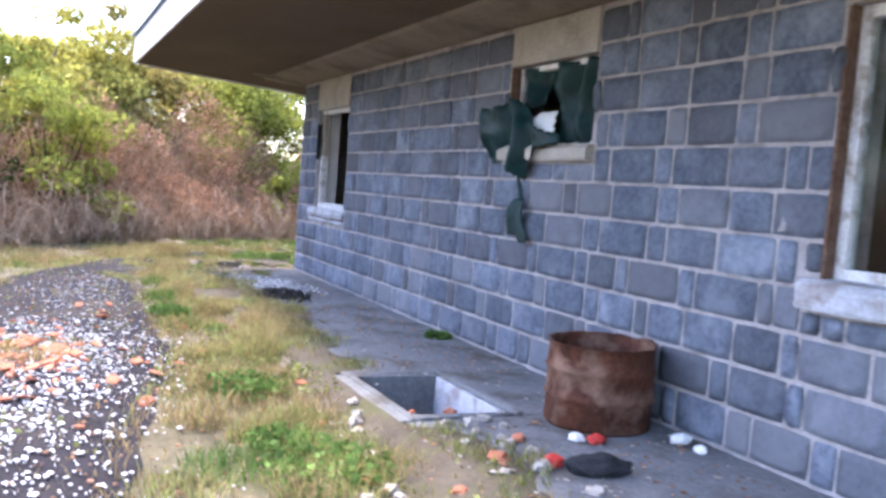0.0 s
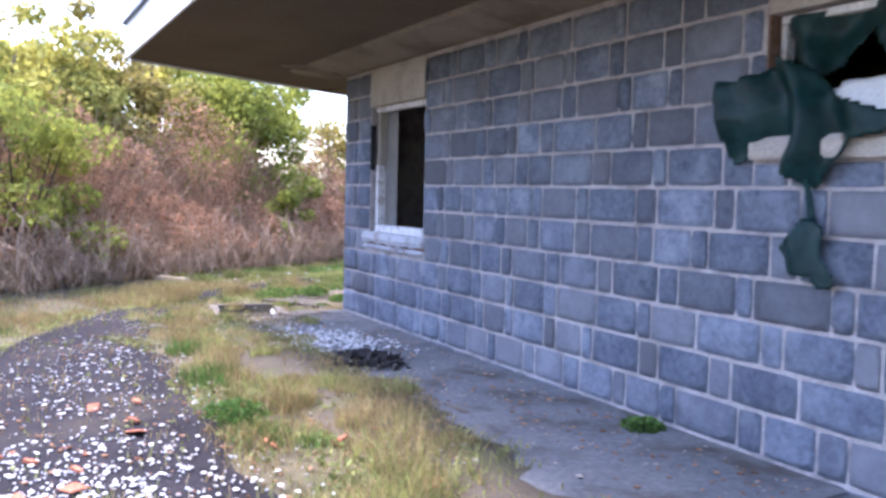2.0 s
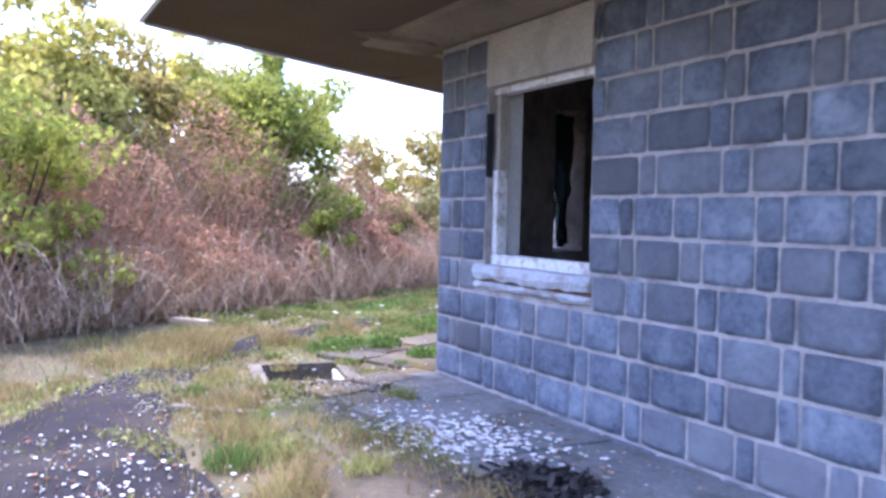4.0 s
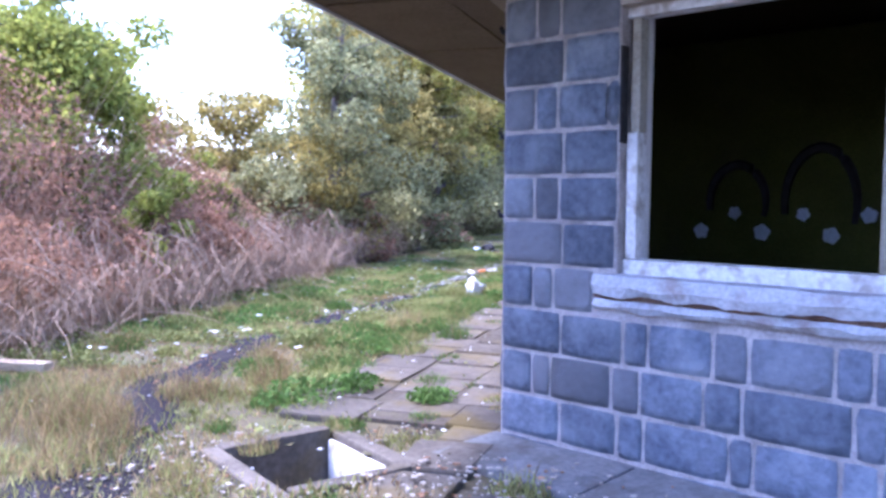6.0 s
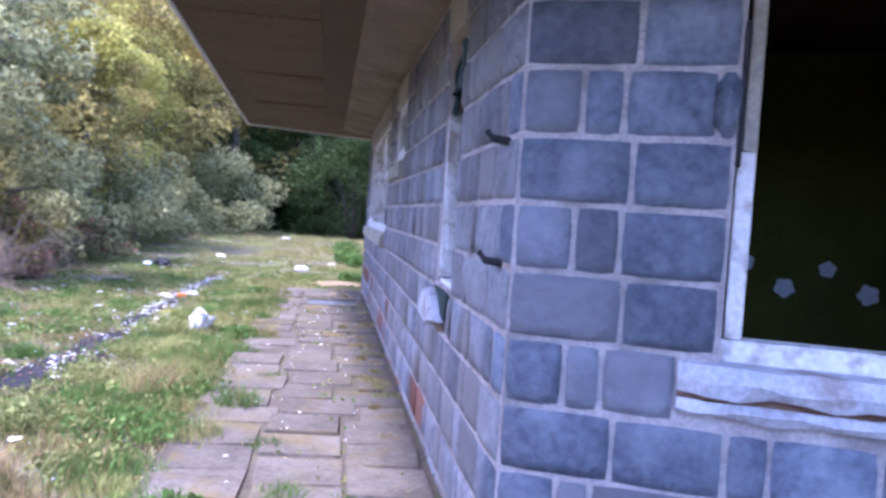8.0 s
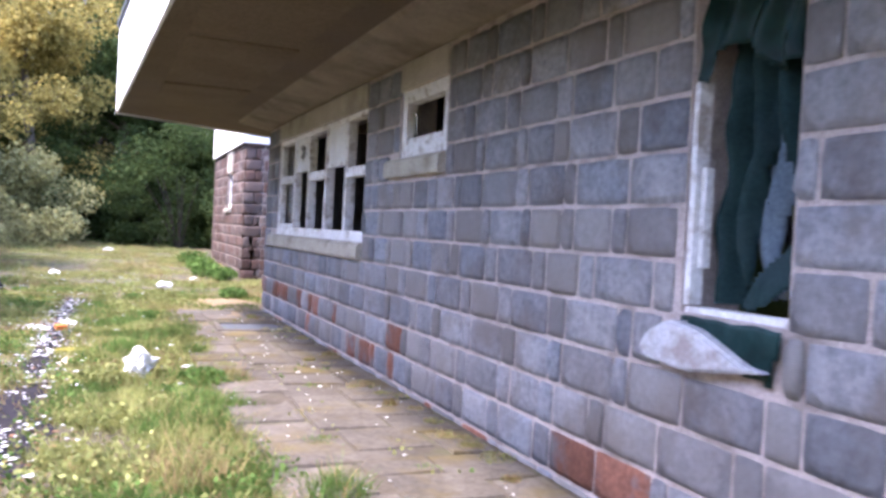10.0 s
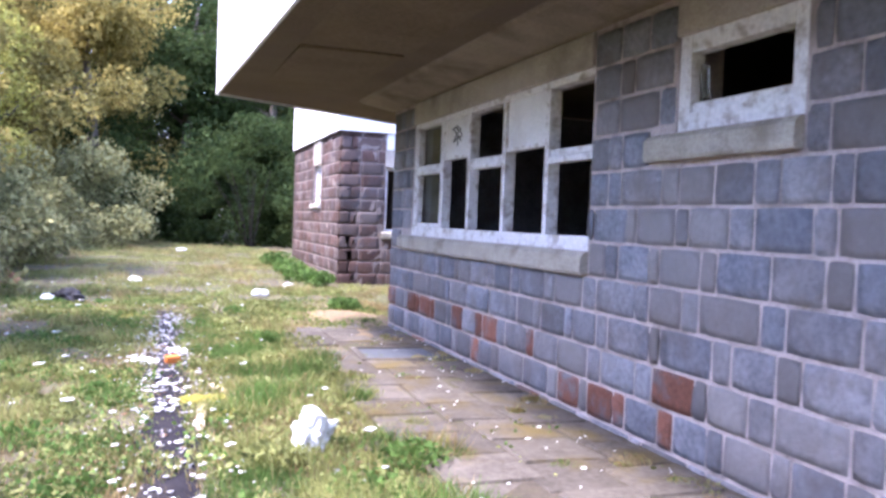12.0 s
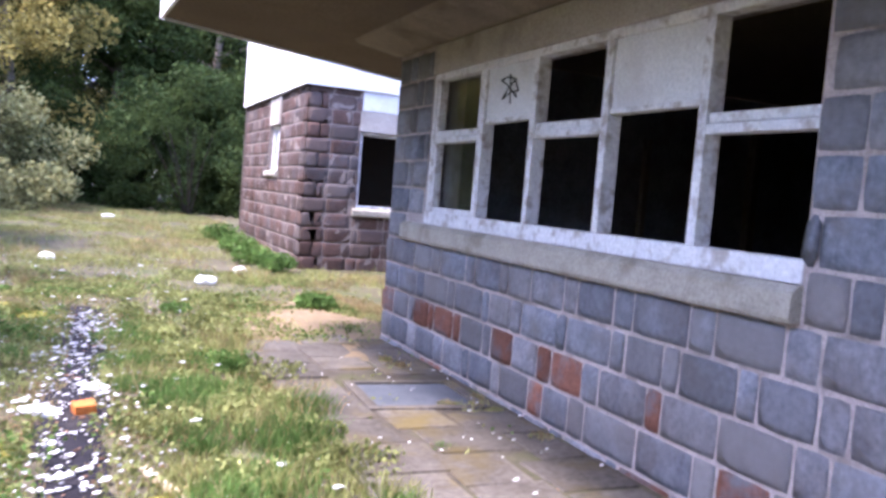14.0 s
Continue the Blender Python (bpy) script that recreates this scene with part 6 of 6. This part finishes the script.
def tree(x, y, h, r, material, n, size, label, bare=0.3):
    t = empty("tree", on_ground(x, y))
    bm = bmesh.new()
    lean = Vector((rnd.uniform(-0.1, 0.1), rnd.uniform(-0.1, 0.1), 0))
    top = Vector((0, 0, h * 0.8)) + lean * h
    spine = [lean * h * k * k + Vector((0.06 * math.sin(5 * k), 0.05 * math.cos(4 * k), h * 0.82 * k)) for k in np.linspace(0, 1, 7)]
    spine[0].z = -0.1
    tube(bm, spine, [0.028 * h * (1 - 0.85 * k) for k in np.linspace(0, 1, 7)], 7)
    part("trunk", bm, BARK, t)
    bm = bmesh.new()
    tips = []
    for k in range(17):
        f = rnd.uniform(bare, 0.95)
        p = spine[min(int(f * 6), 5)].lerp(spine[min(int(f * 6) + 1, 6)], f * 6 % 1)
        a = 2.4 * k + rnd.uniform(-0.4, 0.4)
        ln = r * rnd.uniform(0.6, 1.0) * (1.15 - 0.5 * f)
        e = p + Vector((math.cos(a) * ln, math.sin(a) * ln, ln * rnd.uniform(0.1, 0.6)))
        tube(bm, [p, p.lerp(e, 0.5) + Vector((0, 0, 0.12 * ln)), e], [0.012 * h * (1.2 - f), 0.007 * h * (1.2 - f), 0.006], 5)
        tips += [e, p.lerp(e, 0.7), p.lerp(e, 0.4)]
    part("branchwork", bm, BARK, t)
    tips += [spine[-1], spine[-1] + Vector((0, 0, 0.12 * h)), spine[-2]]
    pts = [leaf_ball(e + Vector((rnd.gauss(0, 0.25), rnd.gauss(0, 0.25), rnd.gauss(0, 0.2))), r * rnd.uniform(0.16, 0.4), max(40, int(1.5 * n) // len(tips)), 0.75, 0.35) for e in tips]
    quads_mesh("crown", np.concatenate(pts), size, material, t)
    return tagged(t, label, "tree")


for x, y, h, r, m, n, sz in (
    (-14.6, 12.4, 4.2, 1.35, LEAF_GREEN, 10000, 0.085), (-13.7, 17.9, 5.6, 1.5, LEAF_GREY, 7000, 0.1), (-14.3, 25.7, 6.0, 1.6, LEAF_YELLOW, 7000, 0.12), (-17.0, 19.6, 3.9, 1.5, LEAF_OLIVE, 5000, 0.12), (-14.2, 3.0, 4.6, 1.7, LEAF_GREEN, 8000, 0.11), (-15.2, 6.2, 4.7, 1.8, LEAF_GREEN, 8500, 0.11), (-15.8, 9.0, 4.4, 1.6, LEAF_YELLOW, 8000, 0.11), (-16.6, 11.4, 4.9, 1.7, LEAF_YELLOW, 8500, 0.11), (-16.2, 13.4, 4.8, 1.6, LEAF_GREEN, 8500, 0.11),
    (-15.5, 7.7, 4.3, 1.6, LEAF_YELLOW, 6000, 0.12), (-15.9, 10.2, 4.6, 1.6, LEAF_OLIVE, 6000, 0.12), (-15.0, 4.6, 4.4, 1.6, LEAF_YELLOW, 6000, 0.12),
    (-18.6, 14.2, 5.2, 1.7, LEAF_OLIVE, 7000, 0.12), (-19.5, 9.5, 5.0, 1.9, LEAF_OLIVE, 7000, 0.12), (-18.5, 4.5, 5.0, 1.9, LEAF_YELLOW, 7000, 0.12), (-17.5, 17.4, 3.6, 1.5, LEAF_OLIVE, 2600, 0.11),
    (-15.3, 22.0, 6.2, 1.8, LEAF_OLIVE, 8000, 0.12), (-15.0, 25.0, 6.8, 1.9, LEAF_OLIVE, 8500, 0.12), (-15.8, 26.6, 7.0, 2.1, LEAF_GREY, 9000, 0.12), (-16.0, 29.8, 7.6, 2.3, LEAF_OLIVE, 9000, 0.13), (-17.0, 28.5, 8.5, 2.4, LEAF_OLIVE, 8000, 0.14),
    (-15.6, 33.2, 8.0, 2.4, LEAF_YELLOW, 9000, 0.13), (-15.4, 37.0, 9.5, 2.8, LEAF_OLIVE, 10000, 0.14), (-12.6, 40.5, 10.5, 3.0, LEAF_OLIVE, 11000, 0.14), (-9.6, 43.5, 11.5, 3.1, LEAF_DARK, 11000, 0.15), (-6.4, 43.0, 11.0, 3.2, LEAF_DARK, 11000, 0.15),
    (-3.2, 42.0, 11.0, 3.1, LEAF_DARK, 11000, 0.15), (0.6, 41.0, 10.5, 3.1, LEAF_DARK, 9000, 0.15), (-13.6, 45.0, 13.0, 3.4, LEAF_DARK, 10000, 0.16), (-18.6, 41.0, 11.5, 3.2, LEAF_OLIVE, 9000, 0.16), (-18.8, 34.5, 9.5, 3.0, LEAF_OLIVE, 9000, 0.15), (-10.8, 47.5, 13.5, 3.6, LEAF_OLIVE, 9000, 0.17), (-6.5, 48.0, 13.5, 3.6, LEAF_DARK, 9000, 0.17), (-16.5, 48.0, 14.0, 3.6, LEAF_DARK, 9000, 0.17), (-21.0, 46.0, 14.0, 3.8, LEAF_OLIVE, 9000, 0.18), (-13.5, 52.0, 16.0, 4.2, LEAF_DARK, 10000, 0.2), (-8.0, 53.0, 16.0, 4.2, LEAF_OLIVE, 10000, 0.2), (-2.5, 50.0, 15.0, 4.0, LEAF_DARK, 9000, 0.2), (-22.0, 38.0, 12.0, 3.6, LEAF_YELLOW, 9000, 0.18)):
    if y > 36:
        r, n, sz = r * 1.2, int(n * 1.5), sz * 1.1
    tree(x, y, h, r, m, n, sz, {"yellow_green_leaf": "young tree with yellow-green autumn crown", "green_leaf": "small bushy tree with green crown", "olive_leaf": "slender tree with thin olive-brown crown", "dark_leaf": "tall dark green tree in shade", "grey_green_leaf": "grey-green willow-like tree behind the bushes"}[m.name], bare=0.12)
# the belt of trees that closes the place behind the path's start
for x, y, h, r in ((4, -9, 8, 2.6), (-2, -10, 8, 2.6), (-8, -8, 7, 2.4), (-14, -4, 6, 2.2), (10, -6, 8, 2.6)):
    tree(x, y, h, r, LEAF_OLIVE, 3500, 0.16, "tree with thin olive crown behind the path's start")

# ---- paving ----
paving = empty("pavement", (-8.3, 13, 0))
tagged(paving, "uneven worn paving slabs along the side wall", "pavement", kind="structure")
inv = paving.matrix_basis.inverted()
bed = box_part("bed", FLAT, (-9.02, -7.58, 7.95, 18.3, -0.2, -0.033), DIRT, paving)
bed.matrix_parent_inverse = inv
y = 6.55
while y < 18.3:
    ln = rnd.uniform(0.42, 0.5)
    xx = -7.63 - 0.0115 * (y - 7.87) if y > 7.87 else -7.1
    cols = rnd.choice(((0.42, 0.46, 0.44), (0.46, 0.42, 0.46), (0.3, 0.5, 0.5))) + ((0.44,) if y <= 7.87 else ())
    for c, w in enumerate(cols):
        x1, x0 = xx - 0.004, xx - w
        xx -= w
        if inside_pit((x0 + x1) / 2, y + ln / 2) or inside_pit(x0, y) or inside_pit(x1, y) or (abs((x0 + x1) / 2 + 8.2) < 0.5 and abs(y + ln / 2 - 16.66) < 0.5) or (x0 < -8.7 and y < 7.6):
            continue
        s, d = wall_dist((x0 + x1) / 2, y)
        if s > 0.2 and d < 0.9 and y < 7.9:
            continue
        g = 0.006 + rnd.random() * 0.01
        step = (0.0, 0.17, -0.08, 0.1)[c]
        lift = rnd.uniform(-0.006, 0.004)
        z = [-0.022 + lift + rnd.uniform(-0.007, 0.007) for _ in range(4)]
        cr = [(x0 + g, y + step + g), (x1 - g, y + step + g), (x1 - g, y + step + ln - g), (x0 + g, y + step + ln - g)]
        cr = [(a + rnd.uniform(-0.011, 0.011), b + rnd.uniform(-0.011, 0.011)) for a, b in cr]
        mx, my = sum(a for a, b in cr) / 4, sum(b for a, b in cr) / 4
        v = [(a, b, -0.12) for a, b in cr] + [(a, b, q - 0.012) for (a, b), q in zip(cr, z)] + [(mx + (a - mx) * 0.975, my + (b - my) * 0.975, q) for (a, b), q in zip(cr, z)]
        fc = [(k, (k + 1) % 4, 4 + (k + 1) % 4, 4 + k) for k in range(4)] + [(4 + k, 4 + (k + 1) % 4, 8 + (k + 1) % 4, 8 + k) for k in range(4)] + [(8, 9, 10, 11)]
        o = mesh_ob("paving_slab", v, fc, PAVER, paving)
        o.matrix_parent_inverse = inv
    y += ln

# ---- blocks ----


def choose_a(s, z):
    return BLOCK


def choose_b(s, z):
    q = rnd.random()
    red = (s > 7.2 and 0.15 < z < 0.5 and q < 0.55) or (s <= 7.2 and z < 0.25 and q < 0.3) or (s > 4.0 and z < 0.5 and q < 0.14)
    if red:
        return BLOCK_RED
    # the blocks turn from grey to blue slate towards the far end and the foot
    blue = 0.1 + 0.4 * min(1.0, max(0.0, (s - 2.5) / 3.5)) + (0.15 if z < 1.0 else 0.0)
    return BLOCK if s <= 0.15 else BLOCK_C if rnd.random() < blue else BLOCK_B


def choose_w(s, z):
    return BLOCK_WING


lay_blocks(A, wall_a, LEN_A, 2.5, VOID_A, choose_a, near=lambda s, z: s)
lay_blocks(B, wall_b, LEN_B, 2.5, VOID_B, choose_b, s_from=0.004, near=lambda s, z: -s)
WV = [(o[0], o[1], o[2], 2.8) for o in OPEN_WL] + [(1.83, 2.87, 1.4, 1.5)]
lay_blocks(W_LEFT, wing_left, LW, 2.79, WV, choose_w, joint=0.014, proud=(0.002, 0.006))
WV = [(o[0], o[1], o[2], 2.8) for o in OPEN_WF] + [(0.76, 2.38, 0.88, 1.0)]
lay_blocks(W_FRONT, wing_front, LF, 2.79, WV, choose_w, joint=0.014, proud=(0.002, 0.006))
